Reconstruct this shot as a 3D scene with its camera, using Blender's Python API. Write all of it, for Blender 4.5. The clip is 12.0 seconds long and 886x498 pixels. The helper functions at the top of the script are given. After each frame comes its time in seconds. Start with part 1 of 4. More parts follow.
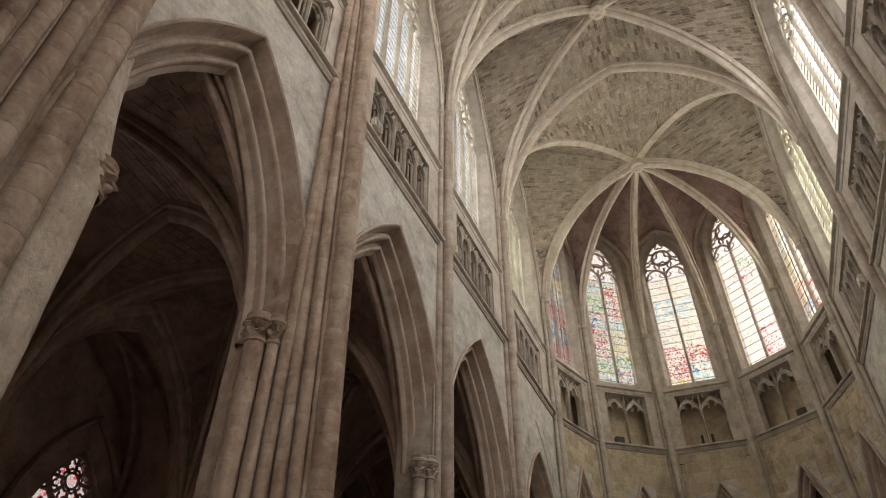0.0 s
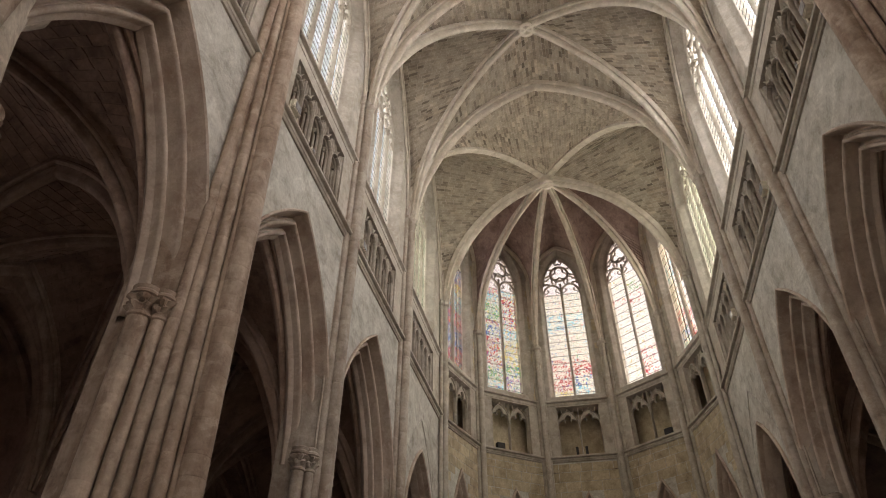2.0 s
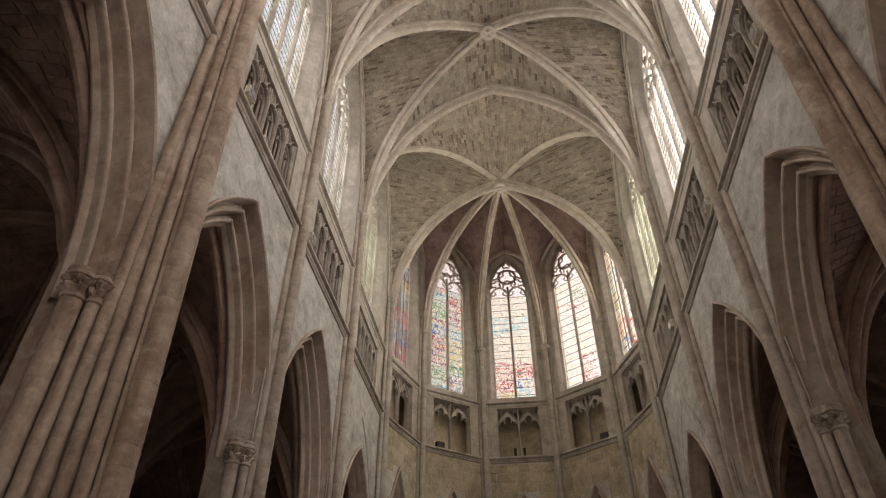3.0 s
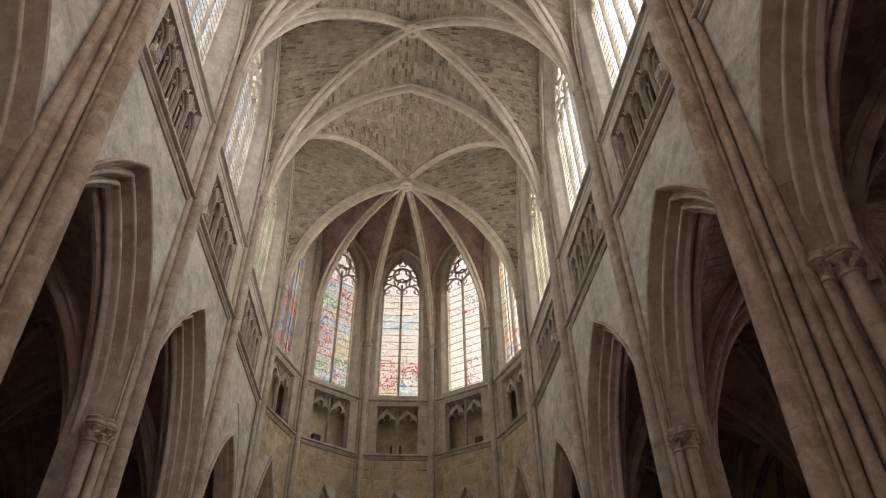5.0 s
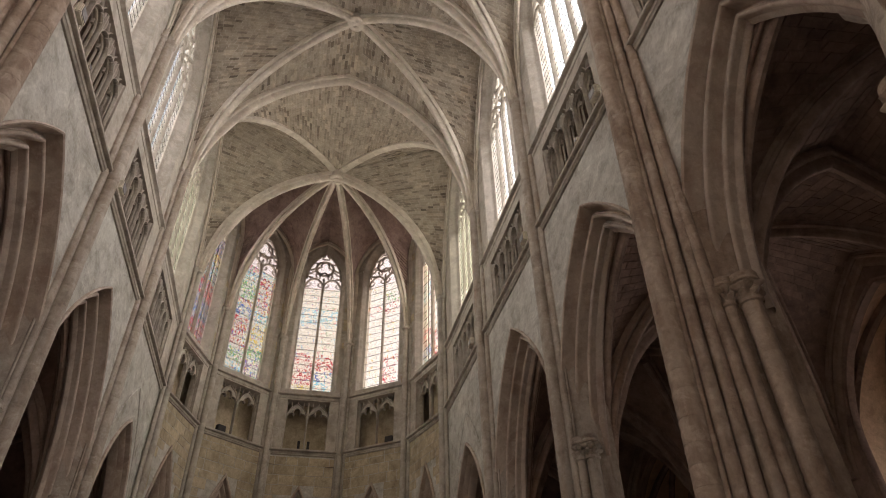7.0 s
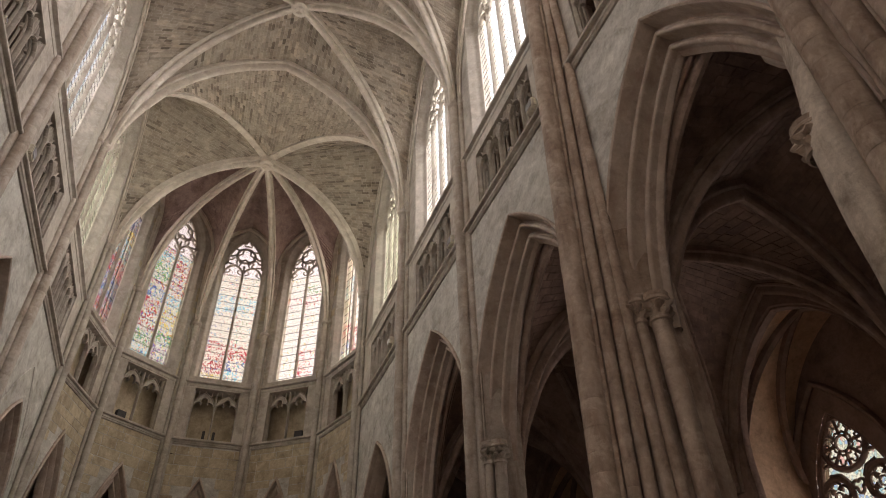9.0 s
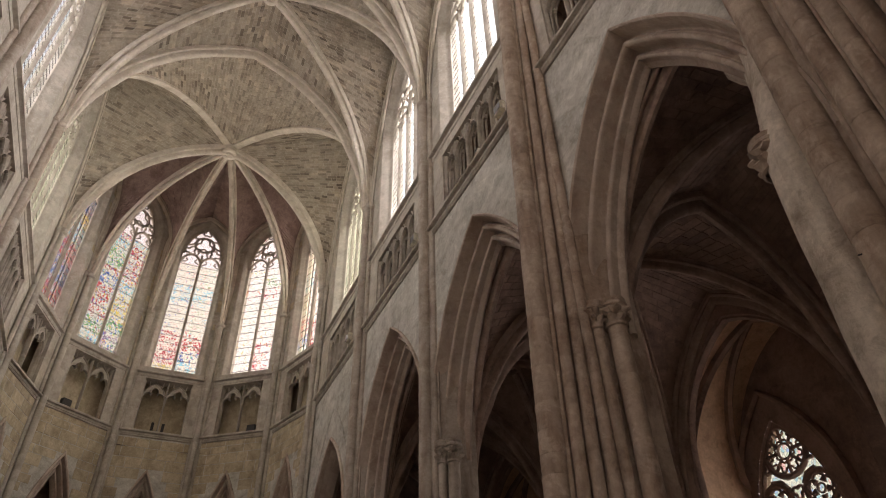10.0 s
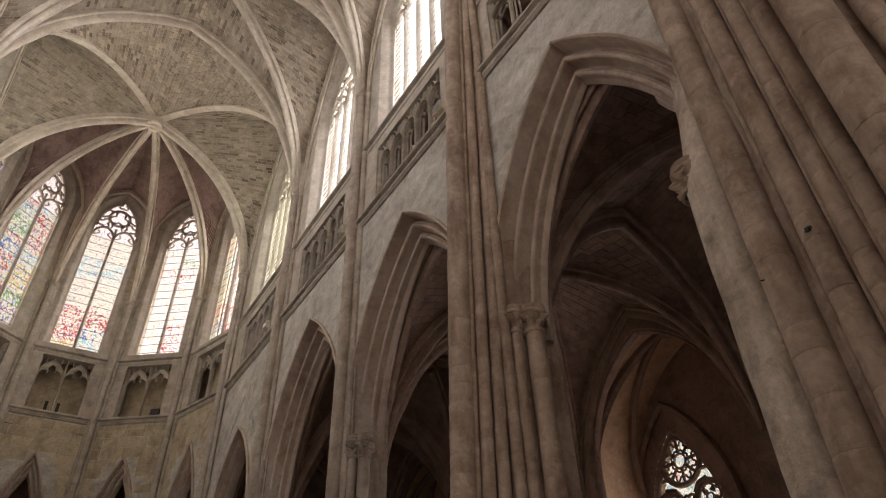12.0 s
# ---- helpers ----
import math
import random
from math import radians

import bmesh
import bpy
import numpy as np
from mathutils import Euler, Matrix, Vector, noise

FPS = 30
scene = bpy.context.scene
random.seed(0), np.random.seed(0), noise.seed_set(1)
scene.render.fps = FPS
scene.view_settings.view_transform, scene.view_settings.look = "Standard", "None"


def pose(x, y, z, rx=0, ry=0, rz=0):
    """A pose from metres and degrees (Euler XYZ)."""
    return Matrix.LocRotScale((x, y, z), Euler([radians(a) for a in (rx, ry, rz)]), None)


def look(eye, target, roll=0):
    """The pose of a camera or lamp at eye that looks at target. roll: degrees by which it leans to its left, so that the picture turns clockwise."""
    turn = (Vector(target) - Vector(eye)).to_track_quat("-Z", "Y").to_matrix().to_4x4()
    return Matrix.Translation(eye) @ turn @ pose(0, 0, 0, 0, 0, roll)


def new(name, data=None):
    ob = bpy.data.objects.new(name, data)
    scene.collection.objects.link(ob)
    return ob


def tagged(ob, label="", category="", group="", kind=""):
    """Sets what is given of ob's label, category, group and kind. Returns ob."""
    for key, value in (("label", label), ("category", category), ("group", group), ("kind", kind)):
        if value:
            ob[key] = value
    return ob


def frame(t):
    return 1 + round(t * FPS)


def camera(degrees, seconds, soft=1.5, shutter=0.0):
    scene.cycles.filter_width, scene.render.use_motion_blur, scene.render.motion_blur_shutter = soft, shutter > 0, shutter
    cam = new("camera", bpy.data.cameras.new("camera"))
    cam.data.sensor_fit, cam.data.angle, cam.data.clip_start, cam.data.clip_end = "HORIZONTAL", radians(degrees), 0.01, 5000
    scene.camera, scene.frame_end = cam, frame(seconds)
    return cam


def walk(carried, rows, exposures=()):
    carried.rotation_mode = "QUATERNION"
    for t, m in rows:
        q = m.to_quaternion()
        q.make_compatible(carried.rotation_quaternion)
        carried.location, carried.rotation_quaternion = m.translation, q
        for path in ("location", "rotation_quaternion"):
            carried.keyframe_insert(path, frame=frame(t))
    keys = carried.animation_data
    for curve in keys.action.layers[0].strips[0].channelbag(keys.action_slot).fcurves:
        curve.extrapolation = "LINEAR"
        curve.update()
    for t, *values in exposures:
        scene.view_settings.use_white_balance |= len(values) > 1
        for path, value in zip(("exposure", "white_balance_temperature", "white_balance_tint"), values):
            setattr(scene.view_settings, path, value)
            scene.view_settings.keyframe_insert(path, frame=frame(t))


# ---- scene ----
cam = camera(68.8, 12.0, 1.0)
EYE = (-0.11, 0.0, 1.6)
PATH = [
    (0, 129.34, -0.38, 22.84),
    (0.5, 129.30, -0.36, 20.23),
    (1, 129.29, -0.37, 17.57),
    (1.5, 129.26, -0.25, 15.04),
    (2, 129.19, -0.17, 12.30),
    (2.5, 129.11, 0.03, 9.65),
    (3, 129.05, 0.17, 6.91),
    (5, 128.73, 0.59, -4.20),
    (5.5, 128.70, 0.72, -6.48),
    (6, 128.67, 0.79, -8.53),
    (6.5, 128.63, 0.89, -10.42),
    (7, 128.61, 0.95, -12.32),
    (9, 128.43, 1.29, -20.32),
    (9.5, 128.36, 1.35, -22.46),
    (10, 128.21, 1.40, -24.43),
    (10.5, 128.14, 1.45, -26.44),
    (11, 128.04, 1.60, -28.55),
    (11.5, 127.85, 1.63, -30.50),
    (12, 127.73, 1.67, -32.36),
]
EXPOSURE = [(0, -0.01, 6860, 20.5), (3, -0.13, 6860, 23.0), (5.5, -0.20, 6840, 23.5), (7, -0.20, 6840, 25.0), (9.5, -0.11, 6840, 26.5), (12, 0.04, 6840, 27.0)]
walk(cam, [(t, pose(*EYE, a, b, c)) for t, a, b, c in PATH], EXPOSURE)

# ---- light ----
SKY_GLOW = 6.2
SUN_EL, SUN_AZ = 48.0, 118.0     # degrees; azimuth from +y towards +x
world = bpy.data.worlds.new("sky")
scene.world = world
world.use_nodes = True
wn = world.node_tree
wn.nodes.clear()
sky = wn.nodes.new("ShaderNodeTexSky")
sky.sky_type = "NISHITA"
sky.sun_disc = False
sky.sun_elevation = radians(SUN_EL)
sky.sun_rotation = radians(SUN_AZ)
sky.dust_density = 4.0
bg = wn.nodes.new("ShaderNodeBackground")
bg.inputs[1].default_value = 0.15
wo = wn.nodes.new("ShaderNodeOutputWorld")
wn.links.new(sky.outputs[0], bg.inputs[0])
wn.links.new(bg.outputs[0], wo.inputs[0])


def lamp(name, power, m, sx, sy, colour=(1, 1, 1)):
    d = bpy.data.lights.new(name, "AREA")
    d.shape, d.size, d.size_y, d.energy, d.color = "RECTANGLE", sx, sy, power, colour
    ob = new(name, d)
    ob.matrix_world = m
    return ob


sun_data = bpy.data.lights.new("sun", "SUN")
sun_data.energy, sun_data.angle, sun_data.color = 0.8, radians(15), (1, 0.95, 0.86)
sun = new("sun", sun_data)
_az, _el = radians(SUN_AZ), radians(SUN_EL)
sun.matrix_world = look((60 * math.sin(_az) * math.cos(_el), 60 * math.cos(_az) * math.cos(_el), 60 * math.sin(_el)), (0, 0, 0))


# ---- materials ----
def mat(name):
    m = bpy.data.materials.new(name)
    m.use_nodes = True
    nt = m.node_tree
    b = nt.nodes["Principled BSDF"]
    return m, nt, b


def nd(nt, kind, **kw):
    n = nt.nodes.new(kind)
    for k, v in kw.items():
        n.inputs[k].default_value = v
    return n


def ramp(nt, src, stops):
    r = nt.nodes.new("ShaderNodeValToRGB")
    e = r.color_ramp.elements
    while len(e) < len(stops):
        e.new(0.5)
    for el, (p, c) in zip(e, stops):
        el.position, el.color = p, (*c, 1)
    nt.links.new(src, r.inputs[0])
    return r.outputs[0]


def mixc(nt, kind, fac, a, b):
    m = nt.nodes.new("ShaderNodeMix")
    m.data_type, m.blend_type = "RGBA", kind
    for i, v in ((0, fac), (6, a), (7, b)):
        if hasattr(v, "is_linked"):
            nt.links.new(v, m.inputs[i])
        else:
            m.inputs[i].default_value = v if i == 0 else (*v, 1)
    return m.outputs[2]


def coords(nt, stretch=(1, 1, 1), spread=0.0):
    """World-size coordinates; spread shifts each object by a chance amount."""
    geo = nt.nodes.new("ShaderNodeNewGeometry")
    mp = nt.nodes.new("ShaderNodeMapping")
    mp.inputs["Scale"].default_value = stretch
    nt.links.new(geo.outputs["Position"], mp.inputs["Vector"])
    if spread:
        info = nt.nodes.new("ShaderNodeObjectInfo")
        mul = nt.nodes.new("ShaderNodeMath")
        mul.operation = "MULTIPLY"
        mul.inputs[1].default_value = spread
        nt.links.new(info.outputs["Random"], mul.inputs[0])
        nt.links.new(mul.outputs[0], mp.inputs["Location"])
    return mp.outputs[0]


def stone(name, light, dark, stain, rough=0.85, island=0.0, bump=0.25, streak=(1, 1, 0.25), obj=0.0, wear=0.8, clumps=False):
    m, nt, b = mat(name)
    co = coords(nt)
    n1 = nd(nt, "ShaderNodeTexNoise", Scale=0.55, Detail=6.0, Roughness=0.65)
    n2 = nd(nt, "ShaderNodeTexNoise", Scale=11.0, Detail=8.0, Roughness=0.7)
    n3 = nd(nt, "ShaderNodeTexNoise", Scale=1.7, Detail=5.0, Roughness=0.6)
    nt.links.new(co, n1.inputs["Vector"])
    nt.links.new(co, n2.inputs["Vector"])
    nt.links.new(coords(nt, streak), n3.inputs["Vector"])
    n4 = nd(nt, "ShaderNodeTexNoise", Scale=2.6, Detail=9.0, Roughness=0.72, Distortion=0.4)
    nt.links.new(co, n4.inputs["Vector"])
    c = ramp(nt, n1.outputs["Fac"], [(0.38, dark), (0.62, light)])
    f = ramp(nt, n3.outputs["Fac"], [(0.46, (0, 0, 0)), (0.66, (0.66, 0.66, 0.66))])
    c = mixc(nt, "MIX", f, c, stain)
    # lighter scrapes and crusts of old wash
    p = ramp(nt, n4.outputs["Fac"], [(0.52, (0, 0, 0)), (0.62, (0.6, 0.6, 0.6))])
    c = mixc(nt, "MIX", p, c, tuple(min(1.0, 1.16 * v) for v in light))
    q = ramp(nt, n4.outputs["Fac"], [(0.36, (0.7, 0.68, 0.66)), (0.47, (1, 1, 1))])
    c = mixc(nt, "MULTIPLY", wear, c, q)
    g = ramp(nt, n2.outputs["Fac"], [(0.33, (0.82, 0.81, 0.80)), (0.67, (1.10, 1.10, 1.10))])
    c = mixc(nt, "MULTIPLY", wear, c, g)
    if island:
        geo = nt.nodes.new("ShaderNodeNewGeometry")
        k = ramp(nt, geo.outputs["Random Per Island"],
                 [(0.0, (0.38, 0.36, 0.35)), (0.12, (0.58, 0.56, 0.54)), (0.3, (0.82, 0.81, 0.79)), (0.75, (1.0, 1.0, 1.0)), (1.0, (1.28, 1.26, 1.2))])
        if clumps:
            # darker stones keep together in patches
            n5 = nd(nt, "ShaderNodeTexNoise", Scale=0.42, Detail=2.0, Roughness=0.5)
            nt.links.new(co, n5.inputs["Vector"])
            fac = ramp(nt, n5.outputs["Fac"], [(0.40, (0.5, 0.5, 0.5)), (0.58, (1, 1, 1))])
            c = mixc(nt, "MULTIPLY", fac, c, k)
        else:
            c = mixc(nt, "MULTIPLY", island, c, k)
    if obj:
        info = nt.nodes.new("ShaderNodeObjectInfo")
        k = ramp(nt, info.outputs["Random"], [(0.0, (0.8, 0.78, 0.76)), (1.0, (1.12, 1.12, 1.1))])
        c = mixc(nt, "MULTIPLY", obj, c, k)
    nt.links.new(c, b.inputs["Base Color"])
    b.inputs["Roughness"].default_value = rough
    hsum = nt.nodes.new("ShaderNodeMath")
    hsum.operation = "ADD"
    nt.links.new(n2.outputs["Fac"], hsum.inputs[0])
    nt.links.new(n4.outputs["Fac"], hsum.inputs[1])
    bp = nd(nt, "ShaderNodeBump", Strength=min(1.0, bump * 1.5), Distance=0.035)
    nt.links.new(hsum.outputs[0], bp.inputs["Height"])
    nt.links.new(bp.outputs[0], b.inputs["Normal"])
    return m


M_PLASTER = stone("limewashed_plaster", (0.565, 0.555, 0.50), (0.485, 0.47, 0.415), (0.395, 0.372, 0.315), 0.9, streak=(0.6, 0.9, 1.3), bump=0.3)
def brushed(m):
    """Adds slanting brush strokes of thicker limewash and fine scratches to a plaster."""
    nt = m.node_tree
    b = nt.nodes["Principled BSDF"]
    old = b.inputs["Base Color"].links[0].from_socket
    geo = nt.nodes.new("ShaderNodeNewGeometry")
    mp = nt.nodes.new("ShaderNodeMapping")
    mp.inputs["Rotation"].default_value = (radians(38), 0, 0)
    mp.inputs["Scale"].default_value = (1.0, 0.85, 1.4)
    nt.links.new(geo.outputs["Position"], mp.inputs["Vector"])
    n = nd(nt, "ShaderNodeTexNoise", Scale=0.9, Detail=9.0, Roughness=0.66, Distortion=1.2)
    nt.links.new(mp.outputs[0], n.inputs["Vector"])
    k = ramp(nt, n.outputs["Fac"], [(0.36, (0.72, 0.70, 0.67)), (0.46, (0.94, 0.93, 0.92)), (0.56, (1.0, 1.0, 1.0)), (0.64, (1.2, 1.2, 1.2))])
    nt.links.new(mixc(nt, "MULTIPLY", 0.9, old, k), b.inputs["Base Color"])


brushed(M_PLASTER)
M_ROUGH = stone("rough_old_plaster", (0.68, 0.61, 0.51), (0.52, 0.45, 0.365), (0.33, 0.26, 0.19), 0.95, bump=0.55, streak=(2.2, 2.2, 0.6), wear=0.9)
M_PIER = stone("pier_limestone", (0.50, 0.41, 0.325), (0.375, 0.285, 0.215), (0.225, 0.145, 0.10), 0.8, bump=0.35, streak=(2.2, 2.2, 0.5), obj=0.35)
M_SLIM = stone("slim_pier_limestone", (0.50, 0.45, 0.38), (0.40, 0.345, 0.28), (0.30, 0.22, 0.165), 0.82, bump=0.25, streak=(2.2, 2.2, 0.4), obj=0.3)
M_ARCH = stone("arch_limestone", (0.53, 0.45, 0.37), (0.45, 0.365, 0.29), (0.34, 0.24, 0.18), 0.82, bump=0.22, streak=(1.2, 1.2, 0.5), wear=0.5)
M_RIB = stone("rib_limestone", (0.66, 0.605, 0.515), (0.57, 0.515, 0.43), (0.46, 0.40, 0.315), 0.85, bump=0.2, streak=(1, 1, 1), wear=0.35)
M_WEB = stone("vault_stone", (0.48, 0.425, 0.345), (0.41, 0.36, 0.29), (0.37, 0.305, 0.23), 0.9, island=1.0, bump=0.35, streak=(0.5, 0.5, 0.5), clumps=True)
M_MORTAR = stone("vault_mortar", (0.54, 0.49, 0.41), (0.46, 0.41, 0.335), (0.39, 0.33, 0.26), 0.95, streak=(1, 1, 1), wear=0.50)
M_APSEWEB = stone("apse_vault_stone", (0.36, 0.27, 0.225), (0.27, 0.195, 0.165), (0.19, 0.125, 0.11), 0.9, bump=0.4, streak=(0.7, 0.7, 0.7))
M_ASHLAR = stone("ashlar_limestone", (0.54, 0.465, 0.33), (0.45, 0.38, 0.26), (0.32, 0.26, 0.17), 0.88, bump=0.3, streak=(1.4, 1.4, 0.7), obj=0.9)
M_TRIM = stone("trim_limestone", (0.50, 0.46, 0.39), (0.42, 0.38, 0.315), (0.30, 0.26, 0.21), 0.85, bump=0.25, streak=(1, 1, 1), wear=0.55)
# colour darkened and reddened to carry the shade of the side aisles
M_AISLE_SHADE = stone("shade_toned_aisle_stone", (0.34, 0.235, 0.185), (0.24, 0.16, 0.125), (0.17, 0.11, 0.085), 0.9, island=0.4, bump=0.3, streak=(1, 1, 0.6))
M_CLER = stone("clerestory_limestone", (0.50, 0.46, 0.395), (0.42, 0.385, 0.325), (0.31, 0.275, 0.215), 0.88, bump=0.25, streak=(1, 1, 0.8), wear=0.5)
# rib stone toned down for aisle shade, lighter than the webs to stand out
M_AISLERIB_SHADE = stone("shade_toned_aisle_rib_stone", (0.40, 0.30, 0.235), (0.30, 0.21, 0.16), (0.20, 0.13, 0.10), 0.88, bump=0.25, streak=(1, 1, 0.6))
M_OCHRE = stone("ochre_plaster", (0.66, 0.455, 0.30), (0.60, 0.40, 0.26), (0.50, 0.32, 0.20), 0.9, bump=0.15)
M_FLOOR = stone("floor_stone", (0.36, 0.33, 0.29), (0.28, 0.25, 0.22), (0.22, 0.19, 0.16), 0.6, bump=0.1)


def plain(name, c, rough=0.6, metal=0.0):
    m, nt, b = mat(name)
    n = nd(nt, "ShaderNodeTexNoise", Scale=14.0, Detail=5.0)
    nt.links.new(coords(nt), n.inputs["Vector"])
    k = ramp(nt, n.outputs["Fac"], [(0.3, tuple(0.75 * v for v in c)), (0.7, tuple(1.15 * v for v in c))])
    nt.links.new(k, b.inputs["Base Color"])
    b.inputs["Roughness"].default_value, b.inputs["Metallic"].default_value = rough, metal
    return m


M_IRON = plain("dark_iron", (0.05, 0.047, 0.045), 0.6, 0.6)
M_LAMPBOX = plain("painted_lamp_housing", (0.66, 0.62, 0.50), 0.5)


def pane_shader(nt, colour, strength=0.05):
    tr = nt.nodes.new("ShaderNodeBsdfTransparent")
    gl = nd(nt, "ShaderNodeBsdfGlossy", Roughness=0.25)
    mx = nd(nt, "ShaderNodeMixShader", Fac=strength)
    nt.links.new(colour, tr.inputs[0])
    nt.links.new(tr.outputs[0], mx.inputs[1])
    nt.links.new(gl.outputs[0], mx.inputs[2])
    nt.links.new(mx.outputs[0], nt.nodes["Material Output"].inputs[0])


def quarry_glass(name, tint, other):
    """Pale glass in small rectangular quarries with thin leads, uneven in tone."""
    m, nt, b = mat(name)
    nt.nodes.remove(b)
    tc = nt.nodes.new("ShaderNodeTexCoord")
    mp = nt.nodes.new("ShaderNodeMapping")
    mp.inputs["Rotation"].default_value = (radians(90), 0, 0)
    nt.links.new(tc.outputs["Object"], mp.inputs["Vector"])
    br = nd(nt, "ShaderNodeTexBrick", Scale=1.0)
    br.inputs["Color1"].default_value, br.inputs["Color2"].default_value = (*tint, 1), (*other, 1)
    br.inputs["Mortar"].default_value = (0.25, 0.24, 0.2, 1)
    br.inputs["Mortar Size"].default_value = 0.008
    br.inputs["Brick Width"].default_value, br.inputs["Row Height"].default_value = 0.20, 0.15
    nt.links.new(mp.outputs[0], br.inputs["Vector"])
    n = nd(nt, "ShaderNodeTexNoise", Scale=1.6, Detail=3.0)
    nt.links.new(tc.outputs["Object"], n.inputs["Vector"])
    k = ramp(nt, n.outputs["Fac"], [(0.3, (0.7, 0.74, 0.66)), (0.65, (1, 1, 1))])
    pane_shader(nt, mixc(nt, "MULTIPLY", 1.0, br.outputs["Color"], k))
    return m


def stained(name, bands, palette, density, free, base, scale=16.0):
    """Stained glass: pale ground, pieces in the colour that rules each height, and some in any colour. bands: (height 0..1, colour)."""
    m, nt, b = mat(name)
    nt.nodes.remove(b)
    tc = nt.nodes.new("ShaderNodeTexCoord")
    mp = nt.nodes.new("ShaderNodeMapping")
    mp.inputs["Scale"].default_value = (1.25, 1.0, 0.85)
    nt.links.new(tc.outputs["Object"], mp.inputs["Vector"])
    vo = nd(nt, "ShaderNodeTexVoronoi", Scale=scale)
    ed = nd(nt, "ShaderNodeTexVoronoi", Scale=scale)
    ed.feature = "DISTANCE_TO_EDGE"
    big = nd(nt, "ShaderNodeTexNoise", Scale=2.2, Detail=3.0, Roughness=0.6)
    for n in (vo, ed, big):
        nt.links.new(mp.outputs[0], n.inputs["Vector"])
    sep = nt.nodes.new("ShaderNodeSeparateColor")
    nt.links.new(vo.outputs["Color"], sep.inputs[0])
    xyz = nt.nodes.new("ShaderNodeSeparateXYZ")
    nt.links.new(tc.outputs["Object"], xyz.inputs[0])
    mr = nd(nt, "ShaderNodeMapRange")
    mr.inputs[1].default_value, mr.inputs[2].default_value = 17.2, 24.8
    nt.links.new(xyz.outputs[2], mr.inputs[0])
    ruling = ramp(nt, mr.outputs[0], bands)
    ruling.node.color_ramp.interpolation = "CONSTANT"
    anyc = ramp(nt, sep.outputs[1], [(i / len(palette), c) for i, c in enumerate(palette)])
    anyc.node.color_ramp.interpolation = "CONSTANT"
    pick = ramp(nt, sep.outputs[2], [(0.0, (1, 1, 1)), (free, (0, 0, 0))])
    pick.node.color_ramp.interpolation = "CONSTANT"
    accent = mixc(nt, "MIX", pick, ruling, anyc)
    # figures: the coloured pieces gather in clumps
    add = nt.nodes.new("ShaderNodeMath")
    add.operation = "MULTIPLY_ADD"
    add.inputs[1].default_value = 0.55
    nt.links.new(sep.outputs[0], add.inputs[0])
    nt.links.new(big.outputs["Fac"], add.inputs[2])
    mask = ramp(nt, add.outputs[0], [(0.0, (1, 1, 1)), (density, (0, 0, 0))])
    mask.node.color_ramp.interpolation = "CONSTANT"
    c = mixc(nt, "MIX", mask, base, accent)
    lead = ramp(nt, ed.outputs["Distance"], [(0.02, (0.10, 0.10, 0.10)), (0.07, (1, 1, 1))])
    pane_shader(nt, mixc(nt, "MULTIPLY", 0.85, c, lead))
    return m


RED, BLUE, GREEN, GOLD, SKYB, PURP, ROSE = (0.40, 0.06, 0.07), (0.11, 0.18, 0.36), (0.15, 0.33, 0.15), (0.5, 0.42, 0.12), (0.27, 0.47, 0.5), (0.24, 0.15, 0.26), (0.55, 0.3, 0.28)
CREAM = (0.57, 0.55, 0.46)
G_CLEAR = quarry_glass("clear_leaded_glass", (0.80, 0.86, 0.93), (0.68, 0.75, 0.82))
G_GREEN = quarry_glass("greenish_leaded_glass", (0.62, 0.70, 0.62), (0.48, 0.56, 0.49))
G_STAIN_A = stained("stained_glass_red_and_green", [(0, SKYB), (0.1, GREEN), (0.2, RED), (0.45, BLUE), (0.55, RED), (0.6, GREEN), (0.75, SKYB), (0.85, ROSE)], [RED, SKYB, GREEN, CREAM, BLUE, CREAM, GOLD], 0.76, 0.5, (0.48, 0.49, 0.42), 19.0)
G_STAIN_B = stained("stained_glass_gold_and_green", [(0, PURP), (0.15, GREEN), (0.25, GOLD), (0.45, SKYB), (0.55, RED), (0.85, SKYB)], [RED, SKYB, GREEN, CREAM, GOLD, CREAM, BLUE], 0.76, 0.5, (0.48, 0.49, 0.42), 19.0)
G_PALE_A = stained("pale_stained_glass_with_red_figures", [(0, GOLD), (0.07, RED), (0.32, CREAM), (0.55, SKYB), (0.72, CREAM), (0.9, ROSE)], [SKYB, ROSE, CREAM, BLUE, CREAM], 0.72, 0.25, CREAM, 18.0)
G_PALE_B = stained("pale_stained_glass_with_blue_figures", [(0, SKYB), (0.10, BLUE), (0.18, RED), (0.32, CREAM), (0.55, SKYB), (0.7, CREAM), (0.9, SKYB)], [SKYB, ROSE, CREAM, GREEN, CREAM], 0.72, 0.3, CREAM, 18.0)
G_WHITE_A = stained("mostly_clear_stained_glass", [(0, CREAM), (0.62, ROSE), (0.72, CREAM)], [CREAM, GOLD, CREAM, (0.7, 0.75, 0.6)], 0.62, 0.3, (0.60, 0.585, 0.525))
G_WHITE_B = stained("mostly_clear_stained_glass_with_red", [(0, ROSE), (0.06, RED), (0.25, CREAM), (0.62, RED), (0.72, GREEN), (0.8, CREAM)], [CREAM, GOLD, CREAM, ROSE], 0.64, 0.3, (0.60, 0.585, 0.525))
G_DEEP = stained("deep_stained_glass", [(0, RED), (0.2, BLUE), (0.35, RED), (0.5, SKYB), (0.65, GOLD), (0.75, BLUE), (0.9, RED)], [RED, BLUE, SKYB, PURP, CREAM, GOLD], 0.86, 0.5, (0.42, 0.42, 0.44), 19.0)
